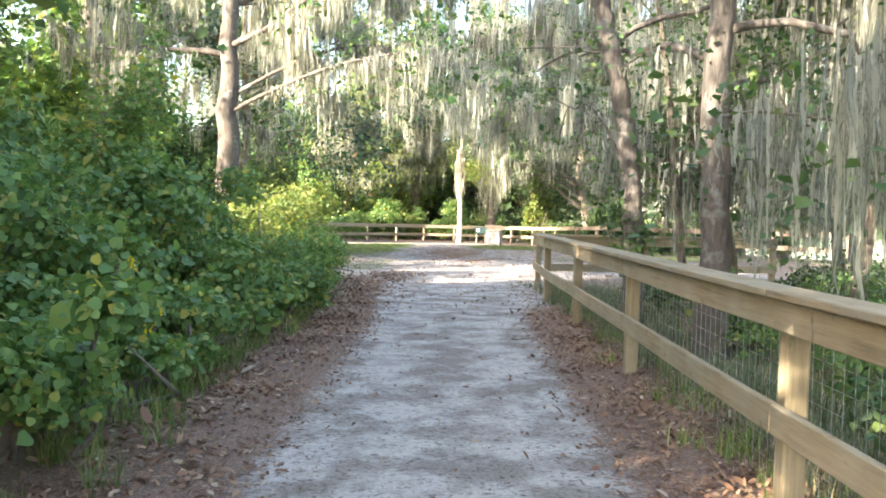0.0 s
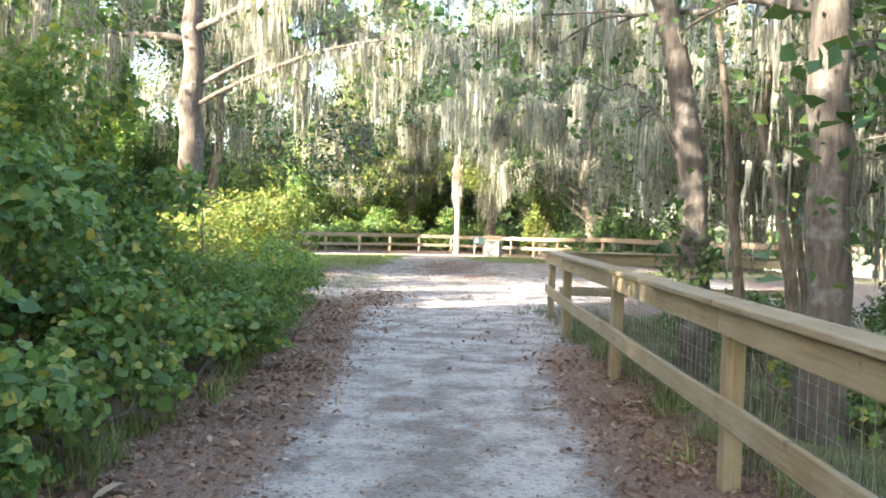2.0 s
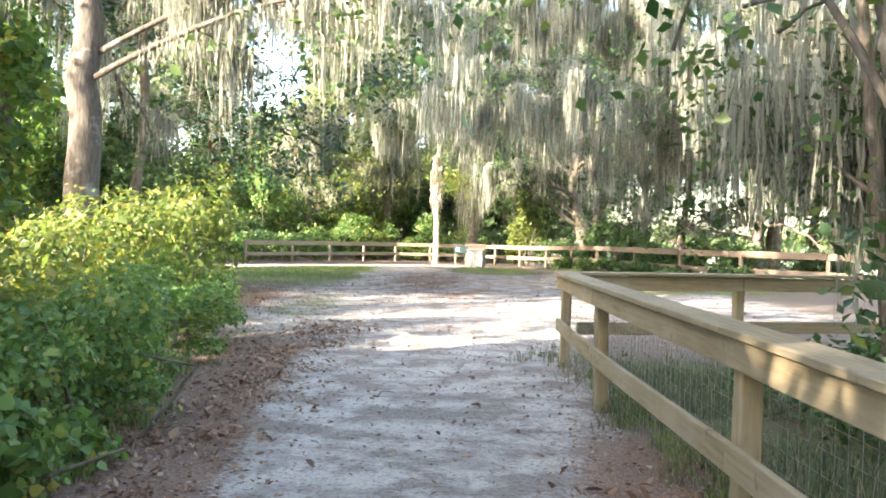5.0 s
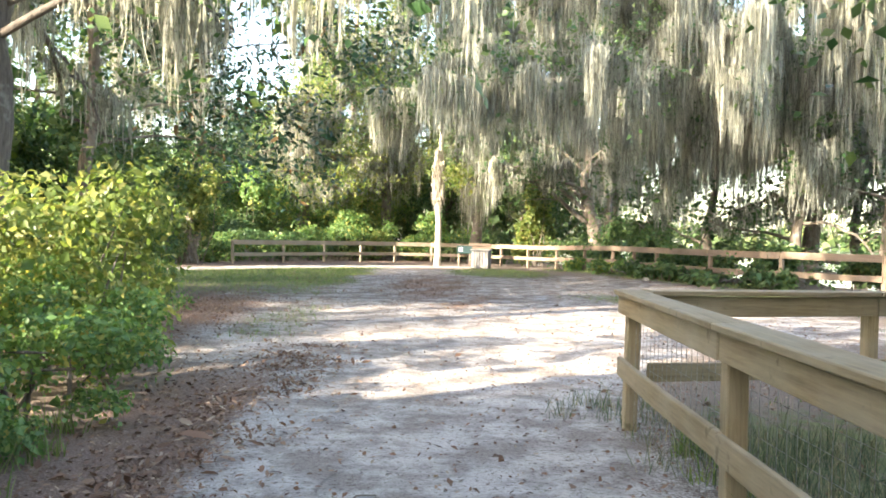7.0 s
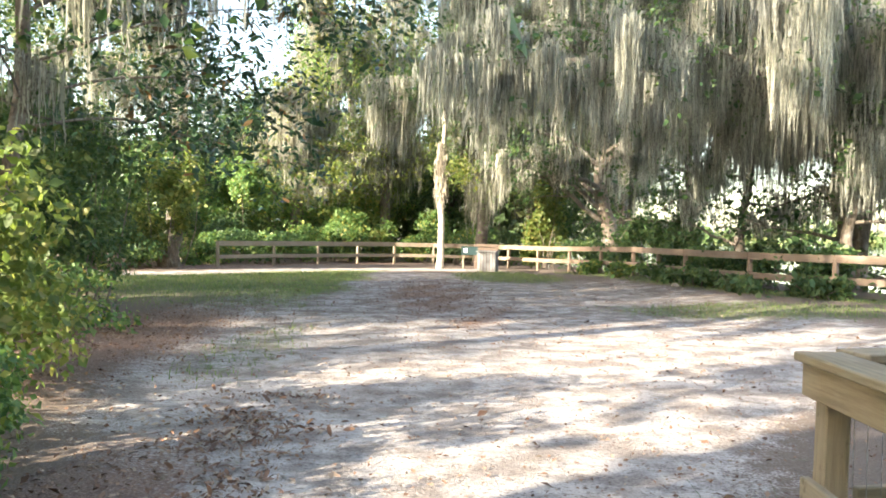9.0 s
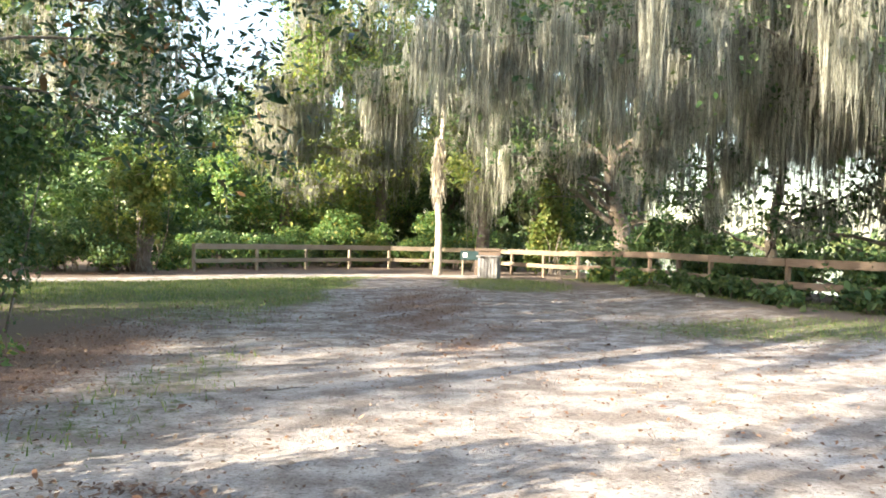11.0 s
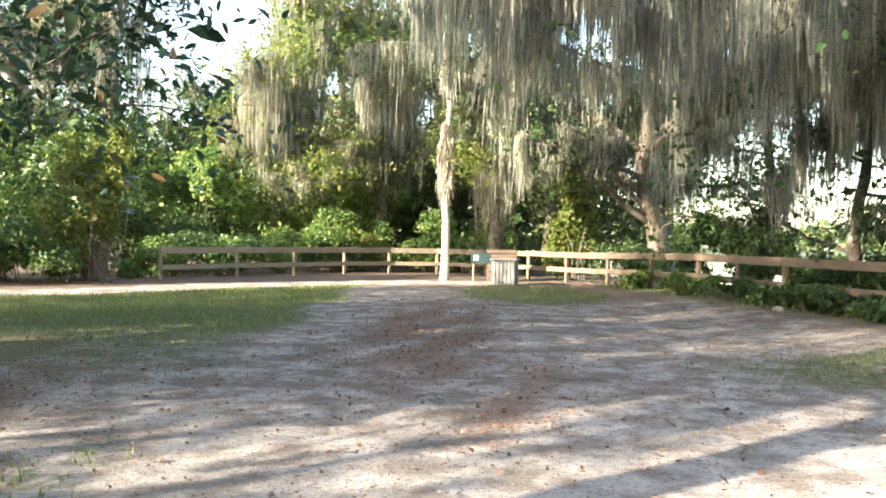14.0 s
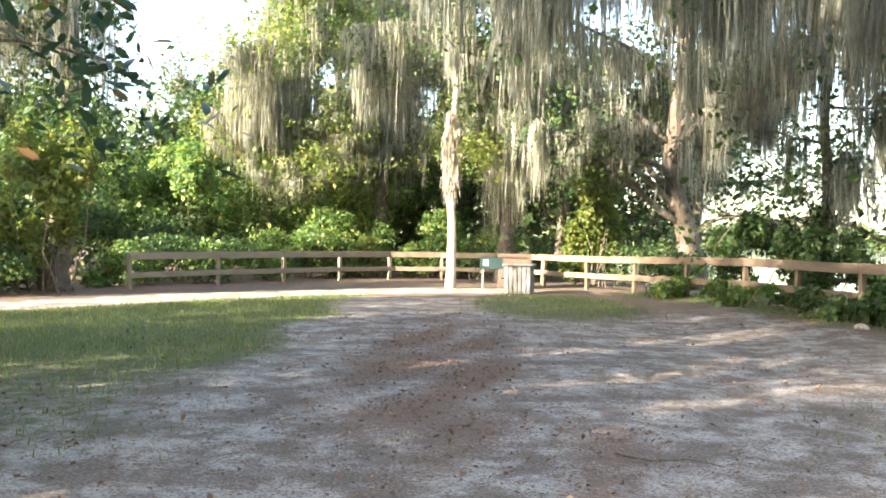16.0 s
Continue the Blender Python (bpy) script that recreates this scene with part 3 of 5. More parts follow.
def cover(x, y):
    """Shares of sand, leaf litter and turf."""
    mid_x = 0.95 - 0.012 * (y - 5)
    half = 1.15 + 0.15 * np.sin(y * 0.7) + 0.5 * smooth01((y - 11) / 6) + 4.2 * smooth01((y - 18) / 9) - 2.0 * smooth01((y - 32) / 8) - 1.6 * smooth01((y - 40) / 7)
    sand_m = 1 - smooth01((np.abs(x - mid_x - 1.4 * smooth01((y - 20) / 6) * smooth01((40 - y) / 10)) - half) / 2.2 + 0.42)
    sand_m = np.maximum(sand_m, 0.55 * smooth01((x - 1.0) / 1.0) * smooth01((8.5 - x + 0.12 * (40 - y)) / 2) * smooth01((y - 20) / 4) * smooth01((46 - y) / 5))
    sand_m *= smooth01((47.5 - y) / 2)
    sand_m = np.minimum(sand_m, 1 - 0.46 * smooth01((y - 24) / 6))
    trail = 1 - smooth01((near_line(x, y, TRAIL) - 0.75) / 0.7)
    sand_m = np.maximum(sand_m, trail)
    edge = np.abs(np.abs(x - mid_x) - 1.5 - 0.4 * smooth01((y - 11) / 6))
    lit = (1 - smooth01((edge - 0.25) / 0.6)) * smooth01((22 - y) / 5) * 0.95
    lit *= 1 - smooth01((x - mid_x) / 0.5) * smooth01((y - 12.5) / 2.5) * 0.85
    ragged = 0.8 + 0.35 * np.sin(2.3 * x + 0.7 * y) * np.sin(1.4 * y - 1.9 * x) + 0.25 * np.sin(5.1 * x - 2.2 * y + 1)
    drift = 0.85 * (1 - smooth01((np.hypot((x - 0.55) / 1.45, (y - 35.0) / 7.0) - 0.1) / 1.35))
    drift = np.maximum(drift, 0.6 * (1 - smooth01(near_line(x, y, [(1.2, 27.4), (1.5, 29.0), (1.9, 31.0)]) / 0.9)))
    drift = np.maximum(drift, 0.45 * (1 - smooth01(near_line(x, y, [(0.5, 38), (0.7, 45)]) / 1.0)))
    lit = np.maximum(lit, drift * ragged)
    lit = np.maximum(lit, 0.85 * (1 - smooth01((np.hypot((x + 3.7) / 1.5, (y - 24.5) / 6) - 0.3) / 1.2)))
    lit = np.maximum(lit, 0.75 * (1 - smooth01((near_line(x, y, [(-14, 41), (-8.8, 47), (-5.2, 53), (-1, 57)]) - 0.7) / 0.9)) * (1 - trail))
    lit = np.maximum(lit, 0.7 * smooth01((-3.0 - x) / 1.5) * smooth01((30 - y) / 4))
    turf_m = smooth01((-1.1 - x + 0.25 * np.sin(y * 1.1)) / 1.5) * (0.55 * smooth01((y - 28.5) / 3.0) + 0.45 * smooth01((y - 32) / 4)) * smooth01((47.8 + 0.85 * (x + 3.5) - y) / 1.5)
    turf_m = np.maximum(turf_m, 0.75 * (1 - smooth01((np.hypot((x - 3.2) / 2.6, (y - 44.5) / 5) - 0.55) / 0.5)))
    turf_m = np.maximum(turf_m, 0.7 * (1 - smooth01((np.hypot((x - 7.5) / 4.0, (y - 31) / 2.2) - 0.5) / 0.6)))
    turf_m = np.maximum(turf_m, 0.45 * (1 - smooth01((np.hypot((x + 1.6) / 0.9, (y - 24.5) / 4.0) - 0.4) / 0.6)))
    turf_m = np.maximum(turf_m, 0.8 * (1 - smooth01((near_line(x, y, LAKE_LINE) - 0.4) / 1.3)))
    turf_m = np.maximum(turf_m, 0.8 * smooth01((x - 2.75) / 0.5) * smooth01((19 - y) / 2))
    turf_m *= 0.85 * (1 - trail)
    return sand_m, lit, turf_m


gx = np.concatenate([[-600, -250, -110, -60, -38, -26, -19], np.arange(-15, 17, 0.25), [19, 24, 32, 50, 90, 200, 600]])
gy = np.concatenate([[-500, -200, -80, -40, -22, -12], np.arange(-6, 62, 0.25), [64, 68, 75, 90, 130, 260, 700]])
X, Y = np.meshgrid(gx, gy)
rough_z = np.array([noise.noise((a * 0.9, b * 0.9, 0)) * 0.018 + noise.noise((a * 3.1, b * 3.1, 4)) * 0.010 for a, b in zip(X.ravel(), Y.ravel())])
gv = np.stack([X.ravel(), Y.ravel(), ground_z(X, Y).ravel() + rough_z], 1)
w = len(gx)
i = (np.arange(len(gy) - 1)[:, None] * w + np.arange(w - 1)[None]).ravel()
ground = part_np("ground", gv, np.stack([i, i + 1, i + w + 1, i + w], 1), GROUND, smooth=True)
tagged(ground, "pale sandy ground with leaf litter and patchy grass", "ground", kind="structure")
s_m, l_m, t_m = cover(X.ravel(), Y.ravel())
layer = ground.data.color_attributes.new("cover", "FLOAT_COLOR", "POINT")
layer.data.foreach_set("color", np.stack([s_m, l_m, t_m, np.ones_like(s_m)], 1).astype(np.float32).ravel())
water = part_np("water", [(-100, -60, -0.75), (700, -60, -0.75), (700, 700, -0.75), (-100, 700, -0.75)], [(0, 1, 2, 3)], WATER)
tagged(water, "calm bright lake beyond the fence", "lake", kind="structure")

# ---- fences ----


def top_profile(y):
    return 1.07 - 0.10 * float(smooth01((16 - y) / 13)) if y < 16 else 1.07


def fence(name, posts, label, mat, side, top=1.07, board=0.21, cap=0.0, low=0.53, low_h=0.20, post_w=0.10, first_mat=None, tops=None, beyond=(0, 0), lean=0.0, skip_first=False):
    """Posts, two rails on one side (side: +1 or -1 of the way from the first post) and, with cap, a flat board on top."""
    root = thing(name, (*posts[0], 0), label, "fence")
    inv = root.matrix_world.inverted()
    n = len(posts)
    tops = tops or [top] * n
    rng = random.Random(len(posts) * 7 + int(abs(posts[0][0]) * 10))
    for k, (x, y) in enumerate(posts):
        if k == 0 and skip_first:
            continue
        a, b = posts[max(k - 1, 0)], posts[min(k + 1, n - 1)]
        ang = math.atan2(b[1] - a[1], b[0] - a[0])
        g = float(ground_z(x, y))
        h = tops[k] - g - (cap if cap else 0.02)
        bm = board_bm(h + 0.25, post_w, post_w, 0.008)
        ob = part("post", bm, mat, root)
        ob.matrix_parent_inverse = inv
        ob.matrix_world = pose(x, y, g - 0.25) @ Matrix.Rotation(ang, 4, "Z") @ Matrix.Rotation(radians(-90 + rng.uniform(-lean, lean)), 4, "Y") @ Matrix.Rotation(radians(rng.uniform(-lean, lean)), 4, "Z")
    for k in range(n - 1):
        a, b = Vector((*posts[k], tops[k])), Vector((*posts[k + 1], tops[k + 1]))
        d = b - a
        flat = Vector((d.x, d.y, 0)).normalized()
        out = Vector((-flat.y, flat.x, 0)) * side
        e0, e1 = (0.05 + beyond[0] if k == 0 else -0.002), (0.05 + beyond[1] if k == n - 2 else -0.002)
        length = d.length + e0 + e1
        ang = math.atan2(d.y, d.x)
        tilt = -math.asin(d.z / d.length)

        def place(ob, z, off):
            ob.matrix_parent_inverse = inv
            p = a - flat * e0 + out * off
            ob.matrix_world = pose(p.x, p.y, p.z + z) @ Matrix.Rotation(ang, 4, "Z") @ Matrix.Rotation(tilt, 4, "Y")
        off = post_w / 2 + 0.021
        dz = rng.uniform(-0.008, 0.008)
        place(part("rail", board_bm(length, 0.04, board, 0.006, 0.006, 0.004), mat, root), -cap - board / 2 - 0.002 + (0 if cap else dz), off)
        place(part("rail", board_bm(length, 0.04, low_h, 0.006, 0.008, 0.004), mat, root), -top + low - low_h / 2 + dz, off)
        if cap:
            place(part("cap", board_bm(length, post_w + 0.10, cap - 0.004, 0.006), mat, root), -cap / 2, 0.03)
    return root


def near_x(y):
    return 2.52 - 0.012 * (y - 5) - 0.0035 * max(0, y - 9) ** 1.2


near_posts = [(near_x(y) + 0.02, y) for y in (-4.6, -1.6, 1.68, 4.96, 8.4, 11.6, 14.72)] + [(2.44, 17.15)]
fence("path_fence", near_posts, "weathered treated-pine two-rail fence with cap board beside the path", WOOD_NEAR, 1, 1.07, 0.14, 0.042, 0.55, 0.14, 0.105,
      tops=[top_profile(y) for x, y in near_posts], lean=0.8)
fence("return_fence", [(2.62, 17.30), (4.62, 17.85), (7.4, 18.6)], "weathered wooden fence running back from the corner post", WOOD_NEAR, -1, 1.065, 0.16, 0.042, 0.50, 0.145, 0.105, lean=0.8, skip_first=True)
fence("far_fence", [(-8.3, 47.6), (-6.6, 50.4), (-5.0, 52.6), (-3.35, 54.5), (-1.65, 55.9), (0.3, 56.5), (2.6, 56.2), (4.0, 54.6)],
      "tan two-rail wooden fence curving round the clearing", WOOD_FAR, -1, 1.07, 0.21, 0.0, 0.50, 0.16, 0.11, lean=1.0)
LAKE_POSTS = [(3.9, 53.2), (5.1, 51.4), (6.2, 49.4), (7.1, 47.0), (7.85, 44.6), (8.15, 42.3), (8.47, 40.1), (9.32, 36.9), (10.6, 34.5), (12.4, 32.4), (14.4, 30.8)]
fence("lake_fence", LAKE_POSTS,
      "two-rail wooden fence along the lake shore, partly overgrown", WOOD_SHADED, -1, 1.10, 0.20, 0.0, 0.55, 0.17, 0.11, tops=[1.09 + float(ground_z(x, y)) for x, y in LAKE_POSTS], lean=1.5)

# wire netting on the back of the path fence
wv, wf, o = [], [], 0


def wire(a, c, r=0.0016):
    global o
    a, c = np.array(a, float), np.array(c, float)
    d = (c - a) / np.linalg.norm(c - a)
    p = np.cross(d, [0.3, 0.5, 0.81])
    p /= np.linalg.norm(p)
    q = np.cross(d, p)
    wv.extend([a + p * r, a + q * r, a - (p + q) * r, c + p * r, c + q * r, c - (p + q) * r])
    wf.extend([(o, o + 1, o + 4, o + 3), (o + 1, o + 2, o + 5, o + 4), (o + 2, o, o + 3, o + 5)])
    o += 6


for y in np.arange(0.5, 17.0, 0.10):
    wire((near_x(y) + 0.085, y, ground_z(near_x(y), y) + 0.03), (near_x(y) + 0.085, y, top_profile(y) - 0.12))
for k in range(9):
    for y in np.arange(0.5, 16.5, 1.0):
        wire((near_x(y) + 0.087, y, ground_z(near_x(y), y) + 0.05 + 0.1 * k), (near_x(y + 1) + 0.087, y + 1, ground_z(near_x(y + 1), y + 1) + 0.05 + 0.1 * k))
netting = part_np("wire_netting", wv, wf, WIRE)
tagged(netting, "fine galvanised wire netting stapled behind the path fence", "wire netting", kind="stuff")

# ---- waste bin enclosure, box and sign ----


def slat_bin(at, turn):
    root = thing("waste_bin", (*at, 0), "square grey weathered slatted-wood waste bin with an overhanging lid", "waste bin", turn=turn)
    w, h = 0.76, 0.82
    bm = bmesh.new()
    bmesh.ops.create_cube(bm, size=1.0)
    bmesh.ops.scale(bm, vec=(w - 0.06, w - 0.06, h - 0.02), verts=bm.verts)
    bmesh.ops.translate(bm, vec=(0, 0, h / 2), verts=bm.verts)
    part("liner", bm, WOOD_BROWN, root, "dark inner box")
    slat = board_bm(h - 0.03, 0.025, w / 6 - 0.022, 0.004)
    me = bpy.data.meshes.new("slat")
    slat.to_mesh(me), slat.free()
    me.materials.append(WOOD_GREY)
    for q in range(4):
        for k in range(6):
            ob = new("slat", me)
            ob.parent = root
            ob.matrix_local = Matrix.Rotation(q * math.pi / 2, 4, "Z") @ pose(-w / 2 + (k + 0.5) * w / 6, -w / 2 + 0.012, 0.02, 0, -90, 0)
    bm = bmesh.new()
    bmesh.ops.create_cube(bm, size=1.0)
    bmesh.ops.scale(bm, vec=(w + 0.12, w + 0.12, 0.05), verts=bm.verts)
    bmesh.ops.bevel(bm, geom=bm.edges[:], offset=0.008, segments=1, affect="EDGES")
    bmesh.ops.translate(bm, vec=(0, 0, h + 0.027), verts=bm.verts)
    part("lid", bm, WOOD_GREY, root)


slat_bin((2.70, 48.7), -13)
stall = thing("wooden_box", (2.75, 51.6, 0), "low brown wooden box standing behind the bin", "box")
for z in (0.16, 0.49, 0.82, 1.06):
    o = part("plank", board_bm(1.05, 0.62, 0.30 if z < 1 else 0.12, 0.01), WOOD_BROWN, stall)
    o.matrix_local = pose(-0.52, 0, z)
sign = thing("notice_sign", (2.0, 51.3, -0.05), "small dark green notice board on short posts by the bin", "sign")
for sx in (-0.28, 0.28):
    o = part("post", board_bm(0.95, 0.06, 0.06, 0.005), WOOD_FAR, sign)
    o.matrix_local = pose(sx, 0.05, -0.02, 0, -90, 0)
bm = board_bm(0.74, 0.03, 0.38, 0.006)
o = part("panel", bm, SIGN, sign, "dark green panel")
o.matrix_local = pose(-0.37, 0, 0.86)
bm = board_bm(0.17, 0.004, 0.19, 0.001)
o = part("notice", bm, WHITE, sign, "white square mark")
o.matrix_local = pose(-0.27, -0.018, 0.87)

# ---- trees of the clearing ----
TREES = []
ALL = lambda h0, n, length, rise, a0=0: [(h0 + (1 - h0) * k / n, a0 + k * 137.5, length * (1 - 0.35 * k / n), rise + 12 * k / n) for k in range(n)]

# pole-like pale trunk in the clearing, with a shaggy upper part
pale = tree("pale_trunk_tree", (0.68, 51.0, 0), [(0, 0, -0.1), (0.02, 0, 1.6), (-0.05, 0.1, 3.2), (0.05, 0, 5.0), (0.15, 0.1, 8), (0.3, 0, 13)], 0.15,
     [(0.8, 150, 2.2, 30), (0.84, 300, 2.6, 30), (0.88, 60, 3.2, 30), (0.92, 220, 3.5, 35), (0.97, 340, 3.0, 40)],
     "tall slender tree with pale bare lower trunk and shaggy moss", 11, BARK_PALE, LEAF_FAR, 0.13, 5200, 0.5, 190, (0.6, 2.2), 0.045, top_r=0.5)
tube_part("limb", [(0.02, 0, 3.7), (0.25, -0.05, 4.05), (0.5, -0.1, 4.25), (0.7, -0.1, 4.35)], [0.022, 0.018, 0.012, 0.006], BARK, pale, 6)
rng = np.random.default_rng(3)
pts = np.array([[0.85, -0.1, 4.35]]) + rng.normal(0, 1, (700, 3)) * np.array([[0.33, 0.33, 0.3]])
v, f = leaves(pts, np.tile([[0, 0, 1.0]], (len(pts), 1)), 0.12, LEAF_SIMPLE, rng, 0.8)
tagged(part_np("vine_clump", v, f, LEAF_SUN_YELLOW, pale, label="bright green leafy clump"), kind="stuff")
shag = np.array([[0, 0, z] for z in np.linspace(3.3, 5.6, 60)]) + rng.normal(0, 0.07, (60, 3)) * np.array([[1, 1, 0.2]])
v, f = moss_on(shag, rng, (0.9, 2.0), 26, 0.03, 0.10, base=(-30.0, 10.0, 0))
tagged(part_np("sunlit_shag", v, f, SHAG_SUNLIT, pale, label="shaggy moss on the trunk, coloured pale as in sun"), kind="stuff")
cloak(pale, [(0, 0, 0), (-0.05, 0.1, 3.2), (0.05, 0, 5.0), (0.15, 0.1, 8), (0.3, 0, 13)], 5.0, 12.0, 0.55, LEAF_FAR, 700, 0.12, 306, 120, (0.8, 2.2), 0.09)
# live oak behind the lake fence, its boughs reaching over the clearing
tree("live_oak", (8.7, 51.5, -0.4), [(0, 0, -0.2), (-0.3, 0, 2.0), (-0.9, 0.2, 4.5), (-0.6, 0, 7.5), (-1.0, 0, 12)], 0.42,
     [(0.30, 185, 6.5, 28), (0.36, 205, 6.0, 34), (0.42, 150, 6.5, 30), (0.45, 235, 5.5, 32), (0.5, 270, 7.5, 25), (0.55, 195, 8.0, 38), (0.6, 310, 7.5, 22), (0.66, 20, 6.5, 25),
      (0.7, 170, 7.0, 40), (0.8, 250, 7.0, 40), (0.9, 120, 6, 45), (0.97, 330, 5.5, 45)],
     "broad live oak hung with long curtains of grey moss", 12, BARK, LEAF_OAK, 0.11, 17000, 0.6, 1300, (1.4, 5.0), 0.10, 5, 13)
bin_oak = tree("live_oak", (2.6, 55.2, 0), [(0, 0, -0.1), (0.1, 0, 2.5), (0, 0.2, 5), (-0.3, 0, 9), (0.2, 0, 14)], 0.32,
     [(0.5, 110, 4.5, 30), (0.44, 330, 5, 20), (0.55, 260, 5, 25), (0.6, 60, 4.5, 25), (0.7, 180, 5, 30), (0.8, 300, 5, 35), (0.92, 100, 4, 40)],
     "moss-hung oak behind the waste bin", 13, BARK_RED, LEAF_OAK, 0.12, 12000, 0.6, 950, (1.2, 4.6), 0.10, 5, 13)
cloak(bin_oak, [(0, 0, 0), (0.1, 0, 2.5), (0, 0.2, 5), (-0.3, 0, 9)], 0.8, 7.5, 1.0, LEAF_VINE, 700, 0.12, 304, 130, (1.0, 3.2), 0.09)
tree("live_oak", (13.2, 38.9, -0.5), [(0, 0, -0.2), (0.2, 0, 3), (0, 0, 6), (-0.2, 0.3, 11)], 0.32,
     [(0.42, (3.6, 36.5, 6.4), 0, 0), (0.45, (5.2, 33.5, 6.6), 0, 0), (0.5, (7.5, 32.0, 7.0), 0, 0), (0.5, (6.0, 39.5, 7.2), 0, 0), (0.55, (2.6, 38.5, 7.8), 0, 0), (0.6, (9.5, 33.0, 7.5), 0, 0),
      (0.62, (8.0, 36.0, 8.8), 0, 0), (0.66, (4.2, 41.5, 8.6), 0, 0), (0.72, (12.0, 32.5, 8.0), 0, 0), (0.78, (7.0, 42.5, 10.0), 0, 0), (0.80, (4.0, 38.0, 10.8), 0, 0), (0.88, (7.5, 35.0, 11.5), 0, 0), (0.82, (1.2, 40.0, 10.2), 0, 0), (0.85, 60, 5, 35)],
     "broad live oak on the lake shore, boughs hung with moss curtains", 14, BARK, LEAF_OAK, 0.10, 16000, 0.6, 2600, (1.6, 5.4), 0.085, 6, 14)
tree("live_oak", (19.5, 41.0, -0.9), [(0, 0, -0.2), (-0.4, 0, 3), (-0.2, 0, 6), (-0.6, 0.3, 11)], 0.3,
     [(0.35, 200, 5.5, 20), (0.5, 240, 6, 20), (0.6, 160, 5, 25), (0.75, 280, 6, 30), (0.9, 60, 5, 40)],
     "moss-hung oak on the lake shore", 15, BARK, LEAF_OAK, 0.13, 7000, 0.6, 420, (1.4, 4.4), 0.09, 5, 12)
for k, (x, y, h) in enumerate([(9.8, 45.0, 9), (12.6, 38.6, 9), (14.0, 35.4, 8), (9.6, 54.5, 10), (17.5, 33.8, 10), (10.9, 41.4, 8), (12.2, 36.6, 8), (15.5, 39.5, 9)]):
    tree("shore_oak", (x, y, -0.8), [(0, 0, -0.2), (0.2 - 0.1 * k, 0, h * 0.3), (0.1, 0.1, h * 0.6), (0.3, 0, h)], 0.2, ALL(0.2, 8, 3.6, 4, 70 * k),
         "dark shore tree beyond the fence, trailing moss", 80 + k, BARK, LEAF_OAK, 0.13, 2600, 0.6, 330, (1.2, 3.6), 0.085, 5, 11)
# left side trees
tree("live_oak", (-4.75, 21.2, 0.1), [(0, 0, -0.1), (0.05, 0, 2.5), (-0.05, 0.1, 5), (0.15, 0, 8), (0.3, 0.3, 14)], 0.31,
     [(0.36, (0.9, 20.2, 4.9), 0, 0), (0.40, (-0.2, 21.4, 5.4), 0, 0), (0.6, (0.6, 23.0, 7.4), 0, 0), (0.66, (-2.5, 28.8, 7.4), 0, 0), (0.6, (-3.8, 27.0, 6.6), 0, 0), (0.42, 100, 4.5, 20), (0.5, 200, 4.5, 25), (0.52, 330, 4.5, 25), (0.6, 60, 5, 28), (0.7, 150, 5, 30), (0.8, 270, 4.5, 35), (0.92, 30, 4, 45)],
     "thick-trunked oak rising out of the thicket, hung with moss", 21, BARK_RED, LEAF_OAK, 0.11, 9500, 0.65, 900, (0.9, 3.2), 0.065, 5, 15)
tree("live_oak", (-9.2, 24.0, 0.1), [(0, 0, -0.1), (0.1, 0, 3.5), (-0.2, 0.1, 7), (-0.3, 0, 12), (-0.3, 0.3, 17)], 0.32,
     [(0.55, 60, 3.6, 20), (0.62, 120, 4, 20), (0.68, 10, 4, 25), (0.71, 230, 4.5, 25), (0.78, 320, 4.5, 28), (0.84, 90, 4, 30), (0.94, 200, 4, 45)],
     "oak with dark trunk behind the thicket, hung with moss", 22, BARK, LEAF_OAK, 0.14, 13000, 0.7, 520, (1.0, 3.6), 0.075, 5, 15)
tree("live_oak", (-11.5, 31.0, 0.1), [(0, 0, -0.1), (0.3, 0, 3.5), (0.1, 0.1, 7), (0.5, 0, 12), (0.4, 0.3, 18)], 0.36,
     [(0.54, 10, 4.5, 18), (0.59, 60, 5, 20), (0.64, 330, 5, 25), (0.69, 120, 5, 25), (0.74, 20, 5.5, 30), (0.81, 220, 5, 30), (0.87, 300, 5, 35), (0.95, 80, 4.5, 45)],
     "large oak at the edge of the clearing, hung with moss", 23, BARK, LEAF_OAK, 0.14, 16000, 0.75, 620, (1.0, 3.8), 0.08, 5, 15)
tree("magnolia", (-6.0, 26.6, 0.1), [(0, 0, -0.1), (0.1, 0, 2.0), (0.3, 0.1, 4), (0.2, 0, 7), (0.3, 0.3, 10)], 0.16,
     [(0.36, (-3.0, 30.0, 3.1), 0, 0), (0.42, (-2.5, 30.3, 4.2), 0, 0), (0.48, (-1.3, 30.0, 5.6), 0, 0), (0.55, 60, 3.2, 30), (0.65, 150, 3, 30), (0.75, 10, 3, 35), (0.9, 250, 2.6, 45)],
     "magnolia with large glossy dark leaves, some turned brown", 24, BARK, LEAF_MAGNOLIA, 0.14, 8500, 0.38, 60, (0.6, 1.4), 0.04, 5, 12)
edge_oak = tree("live_oak", (-10.0, 46.8, 0), [(0, 0, -0.1), (0.2, 0, 3), (0.4, 0.1, 6), (0.2, 0, 9), (0.4, 0.3, 15)], 0.35,
     [(0.50, 215, 4.5, 15), (0.58, 160, 4.5, 20), (0.66, 120, 4.0, 25), (0.74, 185, 5, 30), (0.82, 230, 4.5, 35), (0.90, 100, 3, 50)],
     "moss-hung oak behind the clearing", 26, BARK, LEAF_FAR, 0.13, 9000, 0.6, 460, (1.0, 3.6), 0.065, 5, 12)
